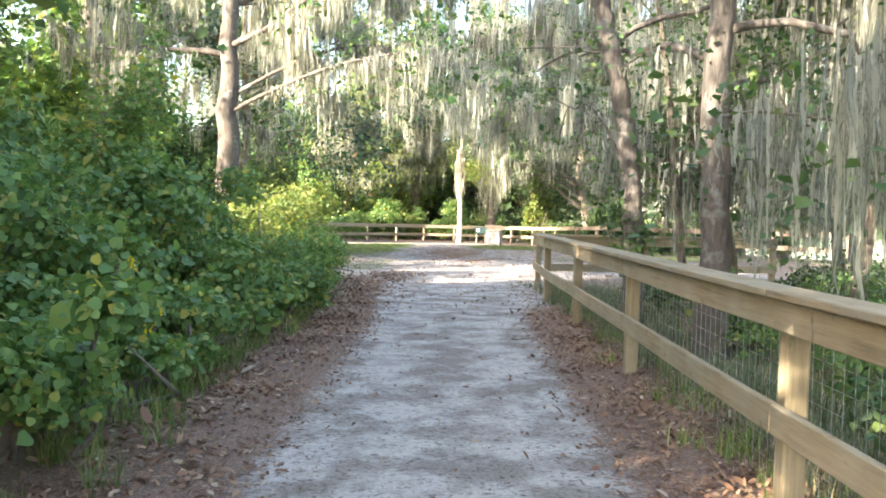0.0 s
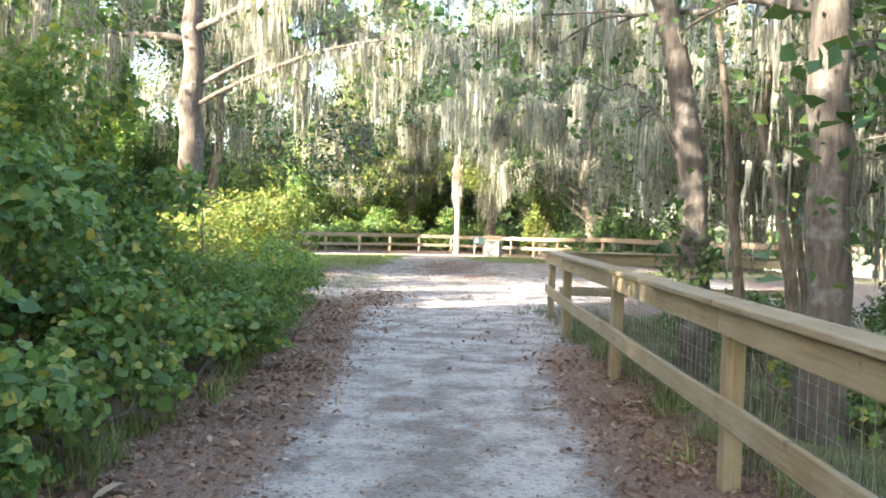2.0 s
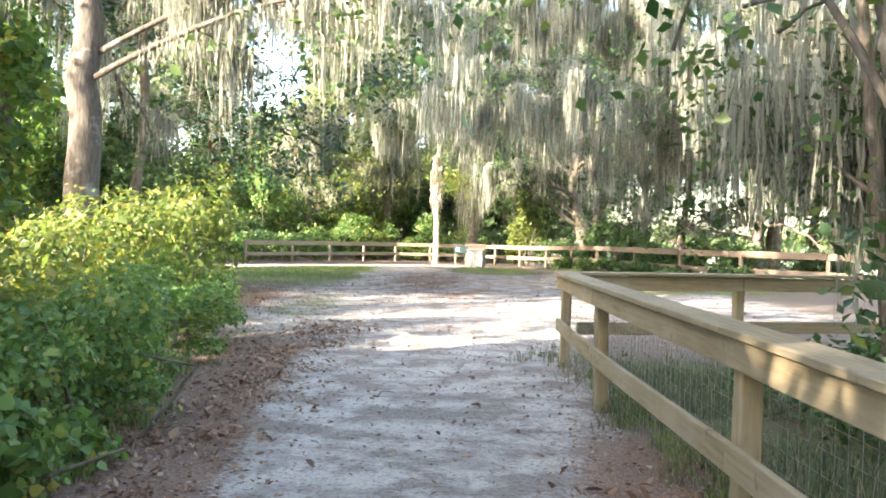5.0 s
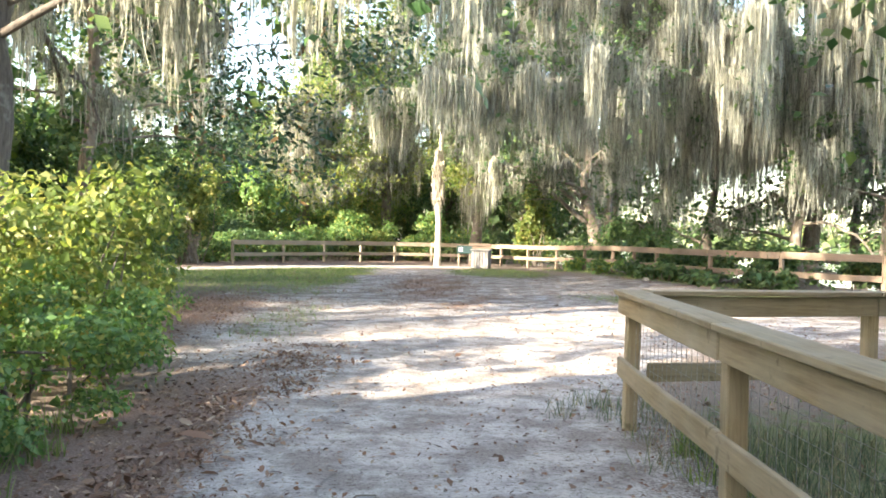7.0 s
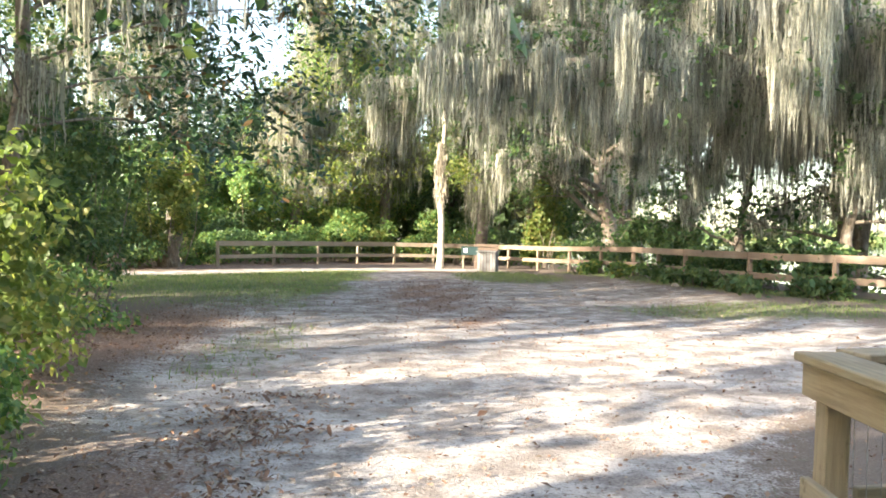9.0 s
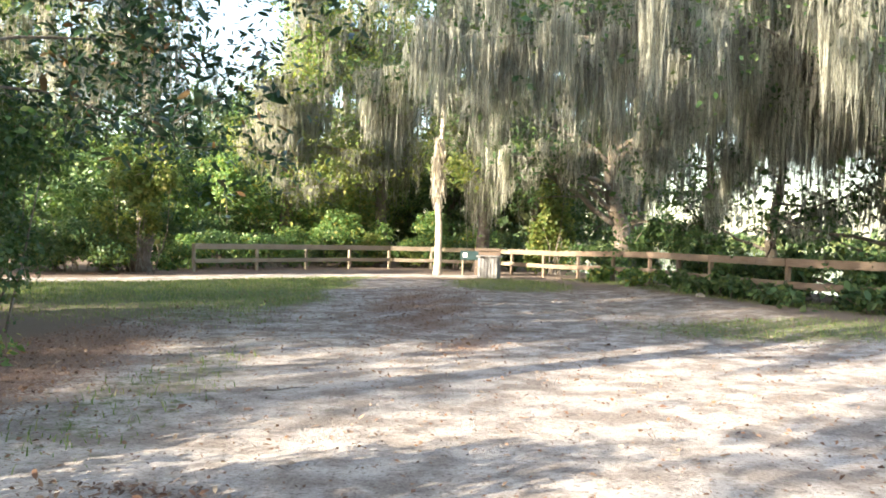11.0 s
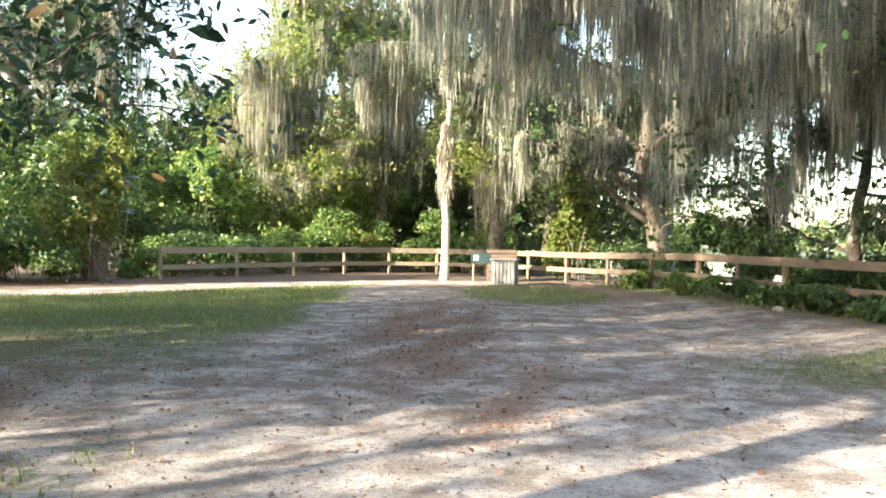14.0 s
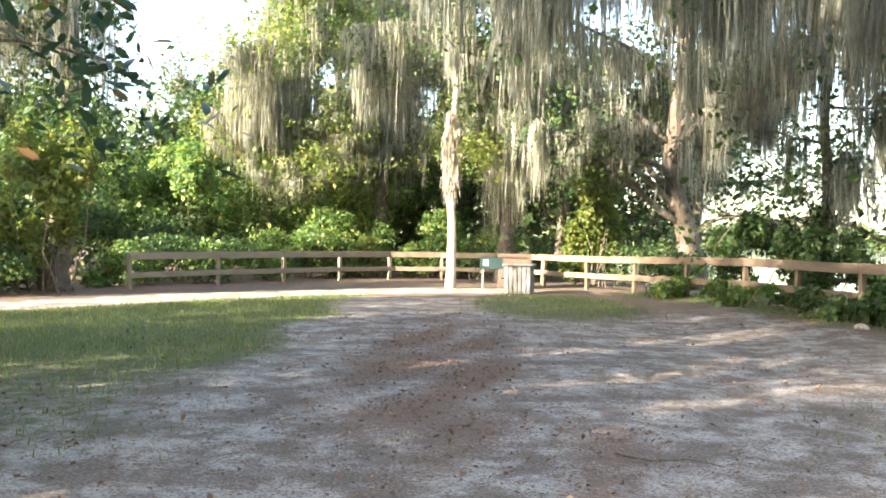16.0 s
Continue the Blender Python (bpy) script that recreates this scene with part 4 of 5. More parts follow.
cloak(edge_oak, [(0, 0, 0), (0.2, 0, 3), (0.4, 0.1, 6), (0.2, 0, 9), (0.4, 0.3, 13)], 2.0, 12.5, 1.7, LEAF_OAK, 8000, 0.14, 303, 90, (0.8, 2.5), 0.09)
vine_tree = tree("vine_covered_tree", (-7.4, 60.0, 0), [(0, 0, -0.1), (0.1, 0, 3), (0.3, 0.1, 6), (1.0, 0, 10), (1.6, 0.3, 17)], 0.4,
     [(0.3, 300, 3, 30), (0.42, 200, 3.2, 35), (0.5, 340, 4, 30), (0.6, 270, 4, 35), (0.7, 20, 4.5, 35), (0.8, 250, 4, 45), (0.92, 320, 4, 45)],
     "tall tree wrapped in vines and pale moss", 27, BARK, LEAF_SUN_YELLOW, 0.14, 11000, 0.65, 560, (1.2, 3.8), 0.065, 5, 13)
cloak(vine_tree, [(0, 0, 0), (0.1, 0, 3), (0.3, 0.1, 6), (1.0, 0, 10), (1.6, 0.3, 17)], 0.0, 13.0, 1.9, LEAF_VINE, 9000, 0.15, 301, 190, (1.2, 3.0), 0.10)
cloak(vine_tree, [(-0.4, -0.8, 0), (-0.2, -0.8, 6), (0.3, -0.8, 10)], 5.6, 8.2, 1.9, LEAF_VINE, 0, 0.1, 320, 200, (1.2, 2.8), 0.09)
tall = tree("tall_tree", (-2.6, 63.0, 0), [(0, 0, -0.1), (-0.1, 0, 4), (0.3, 0.1, 8), (0.2, 0, 13), (0.4, 0.3, 19)], 0.35,
     [(0.25, 200, 4, 25), (0.35, 330, 4.5, 25), (0.45, 260, 5, 30), (0.55, 30, 4.5, 30), (0.65, 220, 5, 35), (0.75, 300, 5, 35), (0.88, 150, 4, 45)],
     "tall moss-hung tree with leaves coloured sunlit yellow-green", 28, BARK, LEAF_SUN_YELLOW, 0.14, 12000, 0.65, 620, (1.2, 4.0), 0.065, 5, 13)
cloak(tall, [(0, 0, 0), (-0.1, 0, 4), (0.3, 0.1, 8), (0.2, 0, 13)], 1.0, 13.0, 2.1, LEAF_SUN_YELLOW, 4500, 0.15, 302, 330, (1.5, 4.2), 0.10)
tree("tall_tree", (-15.6, 78.0, 0), [(0, 0, -0.1), (0.3, 0, 5), (0.2, 0.1, 8), (0.4, 0.3, 11)], 0.4, ALL(0.3, 9, 4.6, 20),
     "distant sunlit tree above the woods", 29, BARK, LEAF_FAR, 0.20, 12000, 0.9, 220, (1.0, 2.6), 0.12, 5, 12)

for k, (x, y, h) in enumerate([(-5.5, 69.0, 18), (1.0, 67.0, 19), (6.0, 65.0, 18), (11.0, 61.0, 16), (-24.0, 62.0, 16)]):
    back = tree("background_tree", (x, y, 0), [(0, 0, -0.1), (0.2, 0, h * 0.3), (-0.1, 0.1, h * 0.6), (0.2, 0, h)], 0.32, ALL(0.2, 9, 5.0, 14, 55 * k),
         "tall moss-hung tree at the back of the clearing", 90 + k, BARK, LEAF_FAR, 0.24, 7000, 0.9, 260, (1.2, 4.0), 0.11, 5, 8)
    cloak(back, [(0, 0, 0), (0.2, 0, h * 0.3), (-0.1, 0.1, h * 0.6)], 1.5, h * 0.55, 1.6, LEAF_FAR, 900, 0.18, 310 + k, 120, (1.5, 4.0), 0.12)

# trees beside the path fence
leaning = tree("leaning_tree", (3.05, 11.2, -0.2), [(0, 0, -0.1), (0.02, 0, 1.0), (-0.05, 0.05, 2.2), (-0.22, 0.1, 3.2), (-0.55, 0.2, 4.6), (-0.8, 0.3, 7), (-0.5, 0.3, 10)], 0.125,
     [(0.30, (2.25, 11.7, 3.0), 0, 0), (0.55, 20, 3.5, 30), (0.68, 60, 3.5, 25), (0.75, 330, 3.5, 25), (0.85, 200, 3.5, 35), (0.95, 70, 3, 45)],
     "slim tree with ringed peeling bark beside the fence", 31, BARK_RED, LEAF_OAK, 0.07, 1100, 0.4, 36, (0.5, 1.4), 0.045, 5, 14, top_r=0.7, rings=0.10)
cloak(leaning, [(0, 0, 0), (0.02, 0, 1.0), (-0.05, 0.05, 2.2), (-0.22, 0.1, 3.2)], 0.0, 2.0, 0.34, LEAF_OAK, 700, 0.06, 305)
tree("slim_tree", (3.60, 9.9, -0.2), [(0, 0, -0.1), (0.05, 0, 1.5), (0.0, 0.05, 3.0), (0.1, 0.1, 5), (0.0, 0.2, 9)], 0.17,
     [(0.46, 30, 2.6, 25), (0.52, 110, 2.8, 20), (0.56, 330, 3.0, 20), (0.62, 200, 3, 25), (0.7, 60, 3, 30), (0.85, 280, 3, 40)],
     "straight lichen-patched tree behind the fence", 32, BARK_RED, LEAF_OAK, 0.07, 3000, 0.5, 50, (0.6, 1.8), 0.045, 5, 14, top_r=0.6)
for k, (x, y, pts, r) in enumerate([(4.85, 13.5, [(0, 0, -0.1), (-0.05, 0, 1.0), (-0.22, 0, 2.0), (-0.46, 0.1, 3.0), (-0.25, 0.1, 3.9), (-0.1, 0, 6.5)], 0.085),
                                    (5.15, 13.9, [(0, 0, -0.1), (-0.02, 0, 0.9), (-0.2, 0, 1.8), (-0.42, 0, 2.5), (-0.3, 0.1, 3.6), (-0.5, 0, 6.0)], 0.06),
                                    (4.45, 13.9, [(0, 0, -0.1), (-0.12, 0, 1.0), (-0.25, 0, 2.0), (-0.3, 0.1, 3.0), (-0.7, 0, 5.5)], 0.07)]):
    tree("crooked_sapling", (x, y, -0.2), pts, r, [(0.5, 40 + 60 * k, 1.0, 35), (0.6, 350 + 40 * k, 1.1, 30), (0.75, 310 + 60 * k, 1.5, 30), (0.9, 60 + 50 * k, 1.5, 45)],
         "crooked dark sapling with small leaves behind the fence", 50 + k, BARK, LEAF_OAK, 0.075, 1400, 0.28, 90, (0.6, 2.2), 0.045, 4, 12, top_r=0.5)
for k, (x, y, lx, r, h) in enumerate([(6.4, 12.8, 0.8, 0.11, 9), (7.4, 15.2, -0.7, 0.10, 9), (5.6, 8.4, 0.9, 0.10, 8), (8.6, 11.0, -0.4, 0.16, 11),
                                     (6.2, 5.0, 0.5, 0.12, 9), (9.2, 14.6, 0.3, 0.2, 12)]):
    tree("shore_tree", (x, y, -0.25), [(0, 0, -0.1), (lx * 0.3, 0.05, h * 0.2), (lx * 0.55, 0, h * 0.4), (lx * 0.7, 0.1, h * 0.7), (lx, 0, h)], r,
         [(0.28, 40 + 50 * k, 2.6, 20), (0.36, 170 + 40 * k, 3.0, 20), (0.48, 290 + 30 * k, 3.4, 22), (0.6, 80 + 20 * k, 3.4, 25), (0.72, 210 + 50 * k, 3.2, 30), (0.88, 330, 3, 40)],
         "thin leaning tree with hanging moss near the water", 40 + k, BARK, LEAF_OAK, 0.085, 3600, 0.55, 430, (1.2, 4.4), 0.065, 5, 12, top_r=0.5)

# unseen trees added to shade path and clearing; the last three are backdrop
for k, (x, y, h) in enumerate([(-8.0, 6.5, 12), (-6.5, 0.5, 12), (-9.5, -6.0, 13), (-14.5, 2.0, 14), (4.8, -5.0, 11), (-15.0, 21.5, 18), (-17.5, 28.0, 19), (-21.5, 67.0, 17), (-28.0, 59.0, 16), (-8.5, 72.0, 19)]):
    tree("added_oak", (x, y, 0.05), [(0, 0, -0.1), (0.2, 0, h * 0.25), (0.0, 0.2, h * 0.5), (0.3, 0, h)], 0.28, ALL(0.25, 8, 5.0, 18, 40 * k),
         "oak added for shade and backdrop, dense crown and hanging moss", 60 + k, BARK, LEAF_OAK, 0.2, 6200 if k < 7 else 10000, 0.75 if k < 7 else 1.0, 50 if k < 7 else 110, (0.9, 3.0), 0.09, 5, 8)

# added out of view: its high crown shades the ground right of the path
tree("added_oak", (-6.6, 12.6, 0.05), [(0, 0, -0.1), (0.1, 0, 3), (0.2, 0.1, 6), (0.3, 0, 9)], 0.2, [(0.68, 0, 2.4, 6), (0.70, 100, 2.6, 6), (0.7, 200, 2.4, 8), (0.74, 290, 2.6, 8), (0.84, 50, 2.4, 20), (0.95, 170, 2.0, 30)],
     "unseen added oak whose dense crown shades the clearing's right side", 76, BARK, LEAF_OAK, 0.2, 5000, 0.5, 40, (0.5, 1.2), 0.06, 5, 8)
# two unseen trees added to break the sunlit patch into dapples
tree("slim_tree", (-12.0, 19.2, 0.05), [(0, 0, -0.1), (0.1, 0, 3), (0, 0.1, 6), (0.2, 0, 9)], 0.15, ALL(0.3, 7, 3.0, 15),
     "slender open-crowned tree added unseen to dapple the sun", 77, BARK, LEAF_OAK, 0.13, 4200, 0.6, 100, (0.6, 1.8), 0.05, 4, 8)
tree("slim_tree", (-14.0, 16.0, 0.05), [(0, 0, -0.1), (0.1, 0, 3), (0, 0.1, 6), (0.2, 0, 10)], 0.15, ALL(0.3, 7, 3.0, 15, 60),
     "slender open-crowned tree added unseen to dapple the sun", 78, BARK, LEAF_OAK, 0.13, 4500, 0.6, 120, (0.6, 1.8), 0.05, 4, 8)

# ---- thicket along the path ----
for k, (x, y, sx, sy, sz, n, ls, leaf, words) in enumerate([
        (-2.8, 6.6, 1.25, 1.9, 1.9, 9000, 0.056, LEAF_VINE, "dense green vine thicket with broad leaves beside the path"),
        (-2.9, 9.5, 1.25, 1.9, 2.05, 9000, 0.056, LEAF_VINE, "dense green vine thicket with broad leaves beside the path"),
        (-3.0, 12.4, 1.0, 1.5, 2.2, 9000, 0.056, LEAF_VINE, "tall dense vine mound beside the path"),
        (-2.8, 15.5, 1.35, 1.7, 2.0, 6500, 0.08, LEAF_SUN_YELLOW, "bramble and vine thicket beside the path, coloured sunlit yellow-green"),
        (-3.1, 18.6, 1.6, 1.9, 2.2, 7500, 0.08, LEAF_SUN_YELLOW, "sunlit yellow-green shrub at the thicket's end"),
        (-3.8, 21.3, 1.35, 1.6, 1.75, 6000, 0.08, LEAF_SUN_YELLOW, "sunlit yellow-green shrub at the thicket's end"),
        (-5.0, 24.0, 1.4, 1.6, 1.2, 4000, 0.08, LEAF_VINE, "low green shrub at the edge of the clearing"),
        (-2.6, 3.4, 1.2, 1.9, 1.6, 8500, 0.056, LEAF_VINE, "dense green vine thicket with broad leaves beside the path"),
        (-4.4, 5.6, 1.7, 2.8, 3.1, 9000, 0.11, LEAF_VINE, "tall vine-covered shrub behind the thicket"),
        (-4.7, 10.6, 1.7, 2.8, 3.2, 9000, 0.11, LEAF_VINE, "tall vine-covered shrub behind the thicket"),
        (-4.0, 13.2, 0.75, 0.9, 4.0, 6000, 0.08, LEAF_VINE, "tall snag smothered in green vines"),
        (-6.2, 16.5, 1.8, 2.6, 2.0, 5000, 0.10, LEAF_VINE, "tall vine-covered shrub behind the thicket")]):
    mound("thicket", (x, y, 0.0), (sx, sy, sz), words, 100 + k, leaf, n, ls, LEAF_BROAD if k in (0, 1, 2, 7) else LEAF_SIMPLE, 14, 12, "shrub", "thicket beside the path")
for k in range(14):
    y = 4.2 + k * 1.12
    x = -1.35 - 0.02 * (y - 5) - 0.5 * float(smooth01((y - 12) / 7)) + 0.12 * math.sin(k * 2.3)
    mound("ground_vine", (x, y, 0.0), (0.72, 0.85, 0.95 + 0.25 * math.sin(k * 1.7)), "low trailing vine spilling over the path edge", 200 + k, LEAF_VINE, 3200, 0.052, LEAF_BROAD if y < 13 else LEAF_SIMPLE, 6, 7, "vine", "vines at the path edge")
# tall shrubs added to keep the low sun off path, fence and clearing
for k, (x, y, h) in enumerate([(-7.0, -4.0, 8.0), (-7.0, 0.6, 8.5), (-7.3, 5.2, 8.5), (-7.6, 8.5, 8.0), (-10.5, 5.0, 10.0), (-10.5, 7.6, 9.0), (-9.5, -1.5, 10.0), (-10.8, 23.6, 7.0), (-11.0, 27.0, 10.0), (-11.5, 31.0, 11.0), (-13.0, 34.5, 10.0)]):
    mound("shade_shrub", (x, y, 0.0), (1.7, 2.6, h), "tall vine-hung shrub added to shade the path and clearing", 230 + k, LEAF_VINE, 3600, 0.31, LEAF_SIMPLE, 10, 20, "shrub", "thicket beside the path")
# undergrowth behind the fences
for k, (x, y, sx, sy, sz, n, leaf) in enumerate([
        (-11.8, 45.6, 2.2, 1.6, 2.0, 5000, LEAF_OAK), (-9.7, 45.6, 1.3, 1.0, 4.6, 6000, LEAF_SUN_YELLOW), (-8.0, 52.5, 2.2, 2.0, 1.7, 5000, LEAF_OAK),
        (-11.5, 53.5, 2.5, 2.4, 3.4, 5000, LEAF_OAK), (-10.5, 57.5, 2.6, 2.2, 6.4, 13000, LEAF_VINE), (-5.4, 56.5, 2.2, 1.8, 2.1, 5000, LEAF_VINE),
        (-3.4, 58.5, 1.9, 1.6, 3.0, 5000, LEAF_VINE), (-2.6, 57.4, 0.8, 0.7, 1.9, 1800, LEAF_SUN_YELLOW), (-0.6, 59.0, 2.0, 1.6, 2.9, 5000, LEAF_VINE), (-0.3, 57.8, 1.2, 0.8, 1.2, 2000, LEAF_SUN_YELLOW),
        (1.6, 58.2, 1.6, 1.4, 2.4, 4000, LEAF_VINE), (4.2, 57.6, 1.8, 1.5, 2.2, 3500, LEAF_OAK), (5.7, 53.2, 1.1, 0.9, 6.0, 7500, LEAF_SUN_YELLOW), (7.6, 50.6, 1.3, 1.3, 1.6, 3500, LEAF_OAK),
        (7.4, 44.0, 0.5, 1.7, 0.55, 1800, LEAF_VINE), (7.95, 40.9, 0.5, 1.7, 0.6, 1800, LEAF_OAK), (8.6, 46.2, 0.9, 1.2, 2.6, 4500, LEAF_OAK), (9.0, 43.2, 0.7, 1.2, 2.5, 4500, LEAF_OAK), (9.4, 40.6, 0.7, 1.4, 1.5, 3500, LEAF_OAK), (10.0, 38.2, 0.7, 1.3, 1.4, 3500, LEAF_OAK), (11.0, 35.9, 0.8, 1.2, 1.4, 3500, LEAF_OAK), (13.0, 33.6, 1.3, 1.0, 1.2, 3000, LEAF_OAK),
        (6.7, 47.2, 0.5, 1.2, 0.6, 1600, LEAF_VINE), (8.4, 38.4, 0.5, 1.5, 0.55, 1800, LEAF_OAK), (9.0, 36.4, 0.5, 1.1, 0.5, 1500, LEAF_OAK), (8.9, 38.8, 0.6, 1.6, 1.1, 2600, LEAF_OAK), (10.8, 41.5, 0.8, 1.8, 1.5, 3000, LEAF_OAK), (11.6, 37.4, 0.8, 1.8, 1.4, 3000, LEAF_OAK), (10.2, 34.4, 0.6, 0.7, 0.6, 1500, LEAF_OAK),
        (-5.3, 27.9, 1.1, 1.1, 4.0, 5000, LEAF_OAK), (-9.2, 33.5, 1.6, 1.7, 6.1, 6500, LEAF_OAK), (-13.2, 50.0, 2.4, 2.0, 6.0, 6500, LEAF_OAK), (-8.2, 63.0, 2.6, 1.8, 6.0, 6000, LEAF_OAK),
        (-18.0, 46.0, 3.5, 2.5, 3.6, 5000, LEAF_OAK), (-15.5, 43.5, 3.0, 2.0, 6.5, 9000, LEAF_OAK), (-19.5, 41.0, 3.0, 2.5, 8.0, 9000, LEAF_OAK), (-16.0, 56.0, 4.0, 3.0, 5.5, 6000, LEAF_OAK), (-4.5, 66.0, 4.5, 2.5, 6.0, 6000, LEAF_VINE), (2.5, 65.0, 4.5, 2.5, 6.5, 6000, LEAF_OAK),
        (-13.5, 63.0, 4.5, 2.5, 8.0, 13000, LEAF_OAK), (9.5, 62.0, 3.5, 2.5, 5.0, 5000, LEAF_OAK),
        (3.9, 10.7, 0.42, 0.45, 1.1, 500, LEAF_VINE),
        (-9.4, 48.7, 0.9, 0.8, 1.0, 1600, LEAF_VINE), (-11.2, 47.0, 1.2, 0.8, 0.9, 1800, LEAF_VINE), (-9.0, 50.4, 1.0, 0.9, 1.5, 1800, LEAF_VINE), (-12.8, 46.2, 1.2, 0.9, 1.1, 1800, LEAF_SUN_YELLOW),
        (-7.4, 51.9, 1.1, 0.9, 1.6, 2400, LEAF_VINE), (-6.0, 54.1, 1.2, 0.9, 1.9, 2400, LEAF_VINE), (-4.2, 56.0, 1.3, 0.8, 1.6, 2400, LEAF_OAK), (-2.2, 57.1, 1.3, 0.8, 1.5, 2400, LEAF_VINE), (-0.2, 57.6, 1.3, 0.7, 1.4, 2400, LEAF_VINE), (1.7, 57.4, 1.1, 0.7, 1.5, 2200, LEAF_OAK), (4.2, 5.6, 0.9, 2.0, 0.6, 2200, LEAF_OAK), (4.6, 10.4, 1.0, 2.2, 0.7, 2200, LEAF_VINE), (4.4, 14.4, 1.0, 1.8, 0.8, 2200, LEAF_OAK), (7.0, 8.0, 1.6, 2.5, 1.2, 3000, LEAF_VINE), (7.4, 14.0, 1.6, 2.4, 1.1, 3000, LEAF_OAK)]):
    far = y > 30
    gz = float(ground_z(x, y))
    mound("undergrowth", (x, y, max(gz, -0.6)), (sx, sy, sz), "green shrubs and vines behind the fence", 140 + k, leaf, int(n * 1.05), (0.17 if sz > 4.7 else 0.14 if sz > 2.8 else 0.115) if far else 0.075, LEAF_SIMPLE, 10, 10, "shrub", "undergrowth")
# dense woods behind the clearing
rng = np.random.default_rng(15)
n = 42000
wx = rng.uniform(-52, 9, n)
wtop = 7.6 + 1.4 * np.sin(wx * 0.45) + 0.9 * np.sin(wx * 1.3 + 1) + 0.5 * np.sin(wx * 3.7)
pts = np.stack([wx, 70 - 0.012 * (wx + 5) ** 2 + rng.normal(0, 1.8, n), wtop * rng.uniform(0, 1, n) ** 0.85], 1)
pts += 0.5 * np.sin(pts[:, [1, 2, 0]] * 2.3)
v, f = leaves(pts, np.tile([[-0.2, -0.6, 0.5]], (n, 1)), 0.42, LEAF_SIMPLE, rng, 0.8)
tagged(part_np("woods", v, f, LEAF_FAR), "dense green woods behind the clearing", "woods", kind="stuff")
# far woods closing the place
rng = np.random.default_rng(5)
ang = rng.uniform(0, 2 * np.pi, 20000)
rad = 92 + rng.uniform(0, 14, len(ang))
prof = 6.5 + 2.5 * np.sin(ang * 9) + 1.8 * np.sin(ang * 23 + 1) + 1.2 * np.sin(ang * 51)
keep = np.cos(ang - radians(35)) < 0.76
pts = np.stack([rad * np.cos(ang), 30 + rad * np.sin(ang), rng.uniform(0, 1, len(ang)) ** 0.8 * prof], 1)[keep]
v, f = leaves(pts, np.tile([[0, -0.5, 0.7]], (len(pts), 1)), 1.15, LEAF_SIMPLE, rng, 0.8)
tagged(part_np("far_woods", v, f, LEAF_FAR), "distant woods round the clearing", "woods", kind="stuff")
ang = rng.uniform(radians(-20), radians(78), 9000)
pts = np.stack([420 * np.cos(ang), 30 + 420 * np.sin(ang), -0.5 + rng.uniform(0, 1, len(ang)) * (8 + 3 * np.sin(ang * 40))], 1)
v, f = leaves(pts, np.tile([[-0.7, -0.5, 0.3]], (len(pts), 1)), 3.5, LEAF_SIMPLE, rng, 0.8)
tagged(part_np("far_shore", v, f, LEAF_FAR), "far wooded shore across the lake", "woods", kind="stuff")

# ---- litter, grass ----
n = 120000
lx, ly = rng.uniform(-1.6, 3.2, n), 1.5 + 20 * rng.uniform(0, 1, n) ** 1.3
side = np.exp(-((np.abs(lx - 0.95) - 1.55) / 0.44) ** 2)
lump = np.array([noise.noise((a * 1.6, c * 1.6, 9.0)) for a, c in zip(lx, ly)])
keep = (rng.uniform(0, 1, n) < side * np.clip(0.5 + 1.3 * lump, 0.08, 1)) & ((ly < 12.5) | (lx < 0.9))
lx, ly = lx[keep], ly[keep]
pts = np.stack([lx, ly, ground_z(lx, ly) + 0.018], 1)
v, f = leaves(pts, np.tile([[0, 0, 1.0]], (len(pts), 1)), 0.046, LEAF_LONG, rng, 0.45, 0.38)
tagged(part_np("path_leaf_litter", v, f, LITTER), "reddish-brown fallen leaves banked along the path edges", "leaf litter", kind="stuff")
n = 130000
lx, ly = rng.uniform(-4.5, 7.5, n), 1 + 41 * rng.uniform(0, 1, n) ** 1.4
m = cover(lx, ly)
dens = np.clip(m[1] * 1.0 + 0.04 + 0.16 * smooth01((ly - 11) / 4), 0, 1)
keep = rng.uniform(0, 1, n) < dens
lx, ly = lx[keep], ly[keep]
pts = np.stack([lx, ly, ground_z(lx, ly) + 0.015], 1)
v, f = leaves(pts, np.tile([[0, 0, 1.0]], (len(pts), 1)), 0.036, LEAF_SIMPLE, rng, 0.4, 0.35)
tagged(part_np("fallen_leaves", v, f, LITTER), "dry brown fallen leaves along the path edges", "leaf litter", kind="stuff")


def blades(pts, height, width, rng):
    n = len(pts)
    a = rng.uniform(0, 2 * np.pi, n)
    h = height * np.exp(rng.normal(0, 0.4, n))
    side = np.stack([np.cos(a), np.sin(a), np.zeros(n)], 1) * width
    bend = np.stack([-np.sin(a), np.cos(a), np.zeros(n)], 1) * (h * rng.uniform(0.2, 1.2, n))[:, None]
    up = np.stack([np.zeros(n), np.zeros(n), h], 1)
    v = np.stack([pts - side, pts + side, pts + bend * 0.35 + up * 0.6 + side * 0.7, pts + bend * 0.35 + up * 0.6 - side * 0.7, pts + bend + up], 1).reshape(-1, 3)
    o = np.arange(n)[:, None] * 5
    f = np.concatenate([o + np.array([[0, 1, 2]]), o + np.array([[0, 2, 3]]), o + np.array([[3, 2, 4]])])
    return v, f


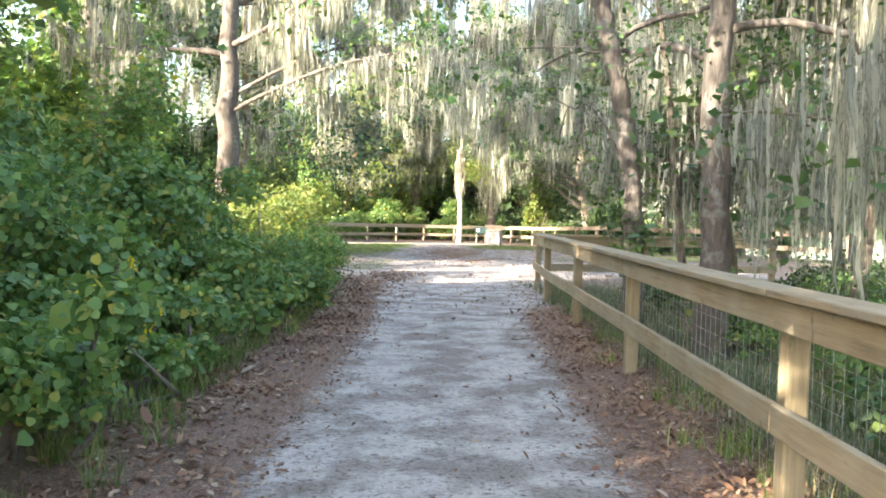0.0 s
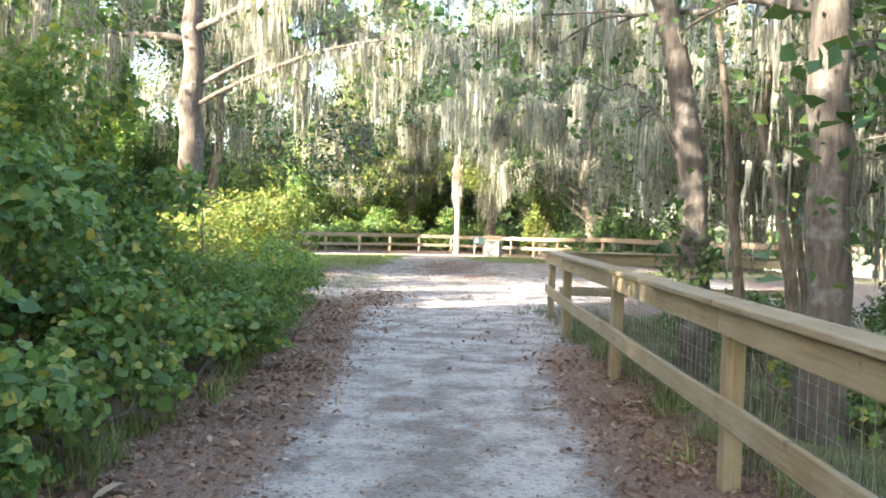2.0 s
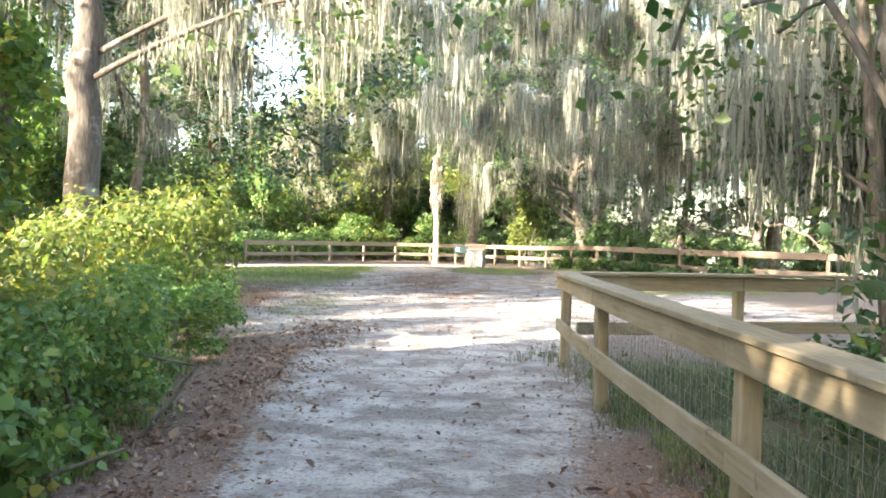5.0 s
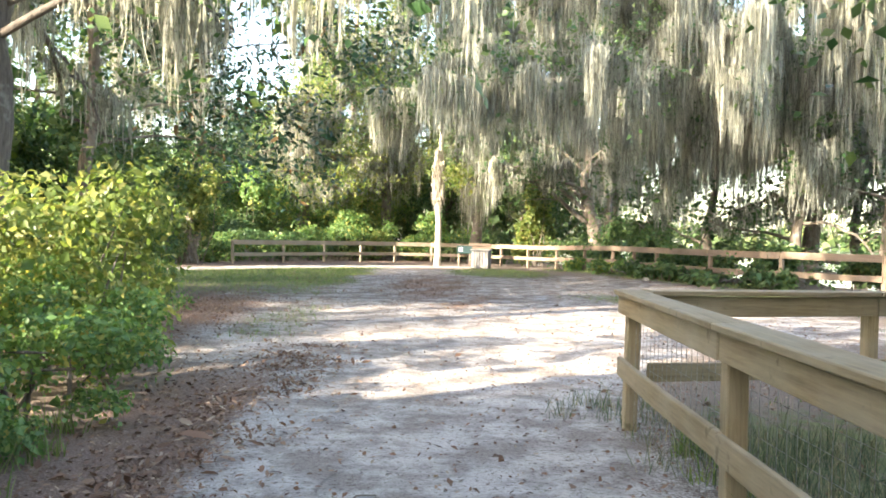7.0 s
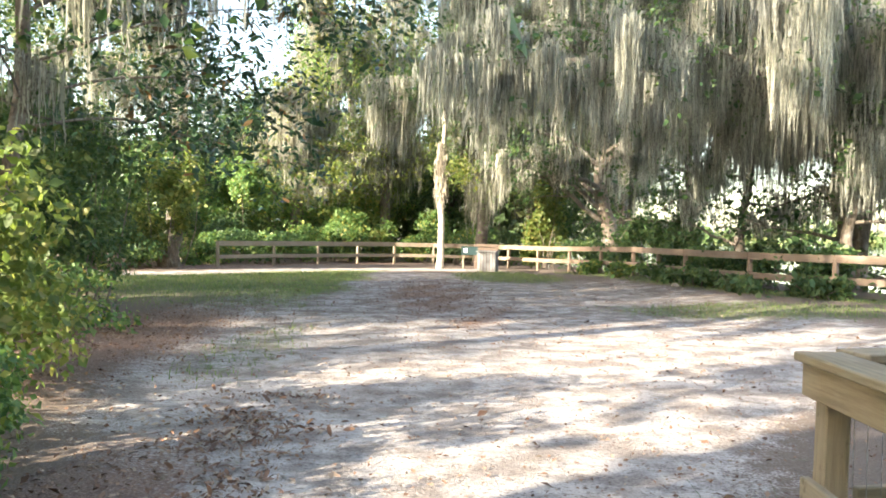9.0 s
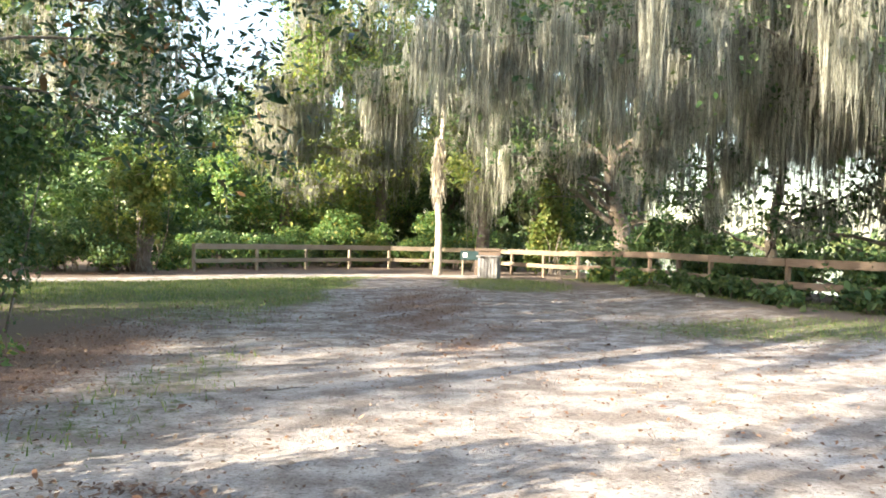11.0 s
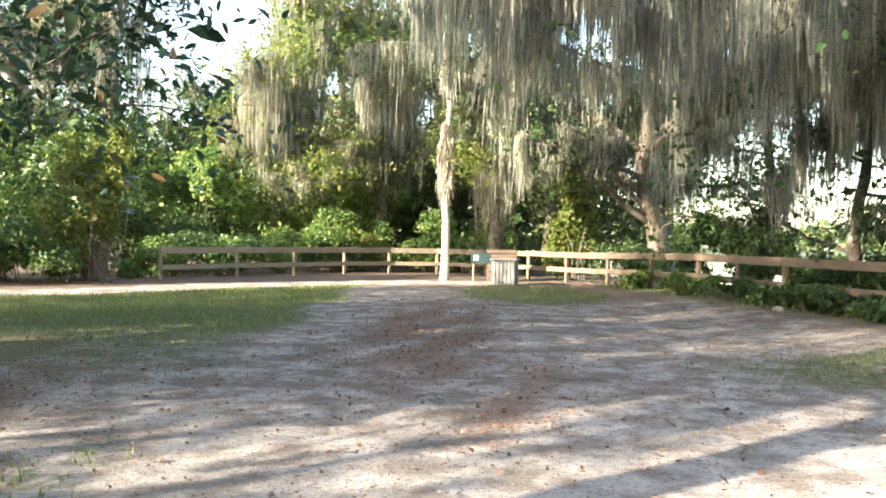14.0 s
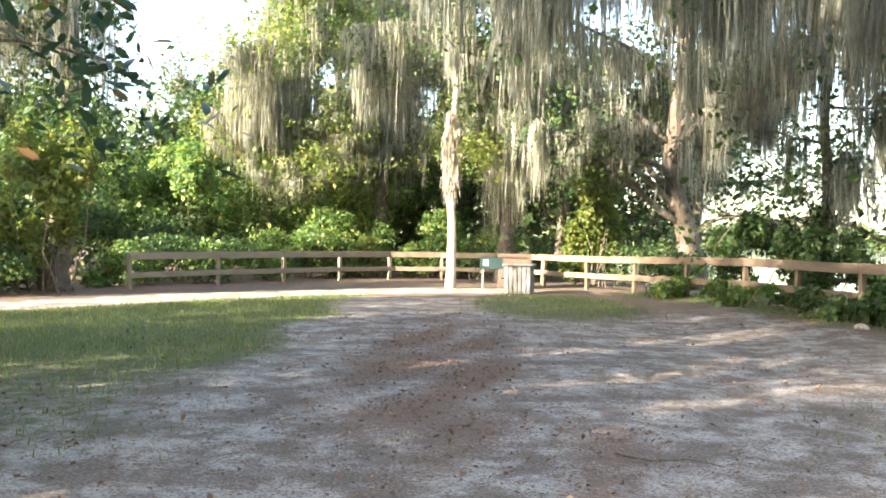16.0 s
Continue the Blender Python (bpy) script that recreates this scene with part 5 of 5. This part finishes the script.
n = 190000
lx, ly = rng.uniform(-13, 11, n), rng.uniform(18, 49, n)
keep = rng.uniform(0, 1, n) < cover(lx, ly)[2] ** 1.5
lx, ly = lx[keep], ly[keep]
v, f = blades(np.stack([lx, ly, ground_z(lx, ly) - 0.005], 1), 0.055, 0.006, rng)
tagged(part_np("lawn_grass", v, f, GRASS), "short patchy green grass in the clearing", "grass", kind="stuff")
pieces = []
for k in range(190):
    y = rng.uniform(2, 16.8)
    right = k % 2 == 0
    x = near_x(min(y, 17)) + rng.normal(0.3, 0.16) if right else -1.0 - 0.65 * float(smooth01((y - 11) / 6)) + rng.normal(0, 0.15)
    c = np.stack([x + rng.normal(0, 0.06, 26), y + rng.normal(0, 0.06, 26)], 1)
    pieces.append(blades(np.concatenate([c, ground_z(c[:, 0], c[:, 1])[:, None] - 0.01], 1), 0.13 if right else 0.15, 0.005, rng))
n = 26000
wx, wy = 2.7 + np.abs(rng.normal(0, 1.9, n)), rng.uniform(0.5, 17, n)
clump = np.array([noise.noise((a * 0.8, c * 0.8, 3.0)) for a, c in zip(wx, wy)])
wx, wy = wx[clump > -0.15], wy[clump > -0.15]
weeds = [blades(np.stack([wx, wy, ground_z(wx, wy) - 0.01], 1), 0.16, 0.0035, rng)]
for k in range(30):
    y = rng.uniform(12.5, 18.2)
    x = near_x(min(y, 17)) + rng.normal(0.25, 0.22)
    c = np.stack([x + rng.normal(0, 0.09, 30), y + rng.normal(0, 0.09, 30)], 1)
    weeds.append(blades(np.concatenate([c, ground_z(c[:, 0], c[:, 1])[:, None] - 0.01], 1), 0.14, 0.004, rng))
v, f = joined(weeds)
tagged(part_np("dry_weeds", v, f, STRAW), "straw-coloured and grey-green weeds behind the fence", "grass", kind="stuff")
v, f = joined(pieces)
tagged(part_np("grass_tufts", v, f, GRASS), "unmown grass tufts at the foot of the fence", "grass", kind="stuff")

# ---- goldenrod, fallen sticks, stone ----
for k, (x, y, h) in enumerate([(-1.15, 6.3, 1.0), (-1.25, 6.0, 0.85), (-1.1, 6.6, 0.7), (-1.5, 13.8, 1.35)]):
    plant = thing("goldenrod", (x, y, -0.03), "goldenrod with yellow flower heads among the vines", "wildflower", "goldenrod by the path")
    tube_part("stem", [(0, 0, 0), (0.02, 0.01, h * 0.4), (0.05, 0.0, h * 0.75), (0.12, -0.03, h)], [0.006, 0.005, 0.004, 0.002], LEAF_VINE, plant, 5)
    s = rng.uniform(0.7, 1.0, 60)
    pts = np.stack([0.12 * s ** 3 + rng.normal(0, 0.025, 60), rng.normal(0, 0.025, 60), h * s], 1)
    v, f = leaves(pts, np.tile([[0, 0, 1.0]], (60, 1)), 0.028, LEAF_SIMPLE, rng, 1.0)
    tagged(part_np("flower_head", v, f, FLOWER, plant, label="yellow flower head"), kind="stuff")
for k, (x, y, a, length) in enumerate([(2.33, 30.2, -18, 0.75), (0.55, 15.2, 65, 0.35), (1.7, 10.2, 20, 0.3), (-0.4, 24.6, 40, 0.5), (3.1, 27.3, 75, 0.4)]):
    pts = [(s * length, 0.03 * math.sin(s * 7 + k), 0.012 + 0.01 * math.sin(s * 9)) for s in np.linspace(-0.5, 0.5, 7)]
    stick = tube_part("fallen_stick", pts, np.linspace(0.009, 0.004, 7), BARK, None, 6, 0.12, k)
    stick.matrix_world = pose(x, y, float(ground_z(x, y)) + 0.004, 0, 0, a)
    tagged(stick, "thin dry stick lying on the sand", "stick", "fallen sticks")
bm = bmesh.new()
bmesh.ops.create_icosphere(bm, subdivisions=2, radius=0.12)
for v in bm.verts:
    v.co *= 1 + 0.25 * noise.noise(v.co * 9)
    v.co.z *= 0.6
rock = part("pale_stone", bm, BARK_PALE)
rock.matrix_world = pose(7.75, 38.6, float(ground_z(7.75, 38.6)) + 0.03)
tagged(rock, "small pale stone at the foot of the fence", "stone")
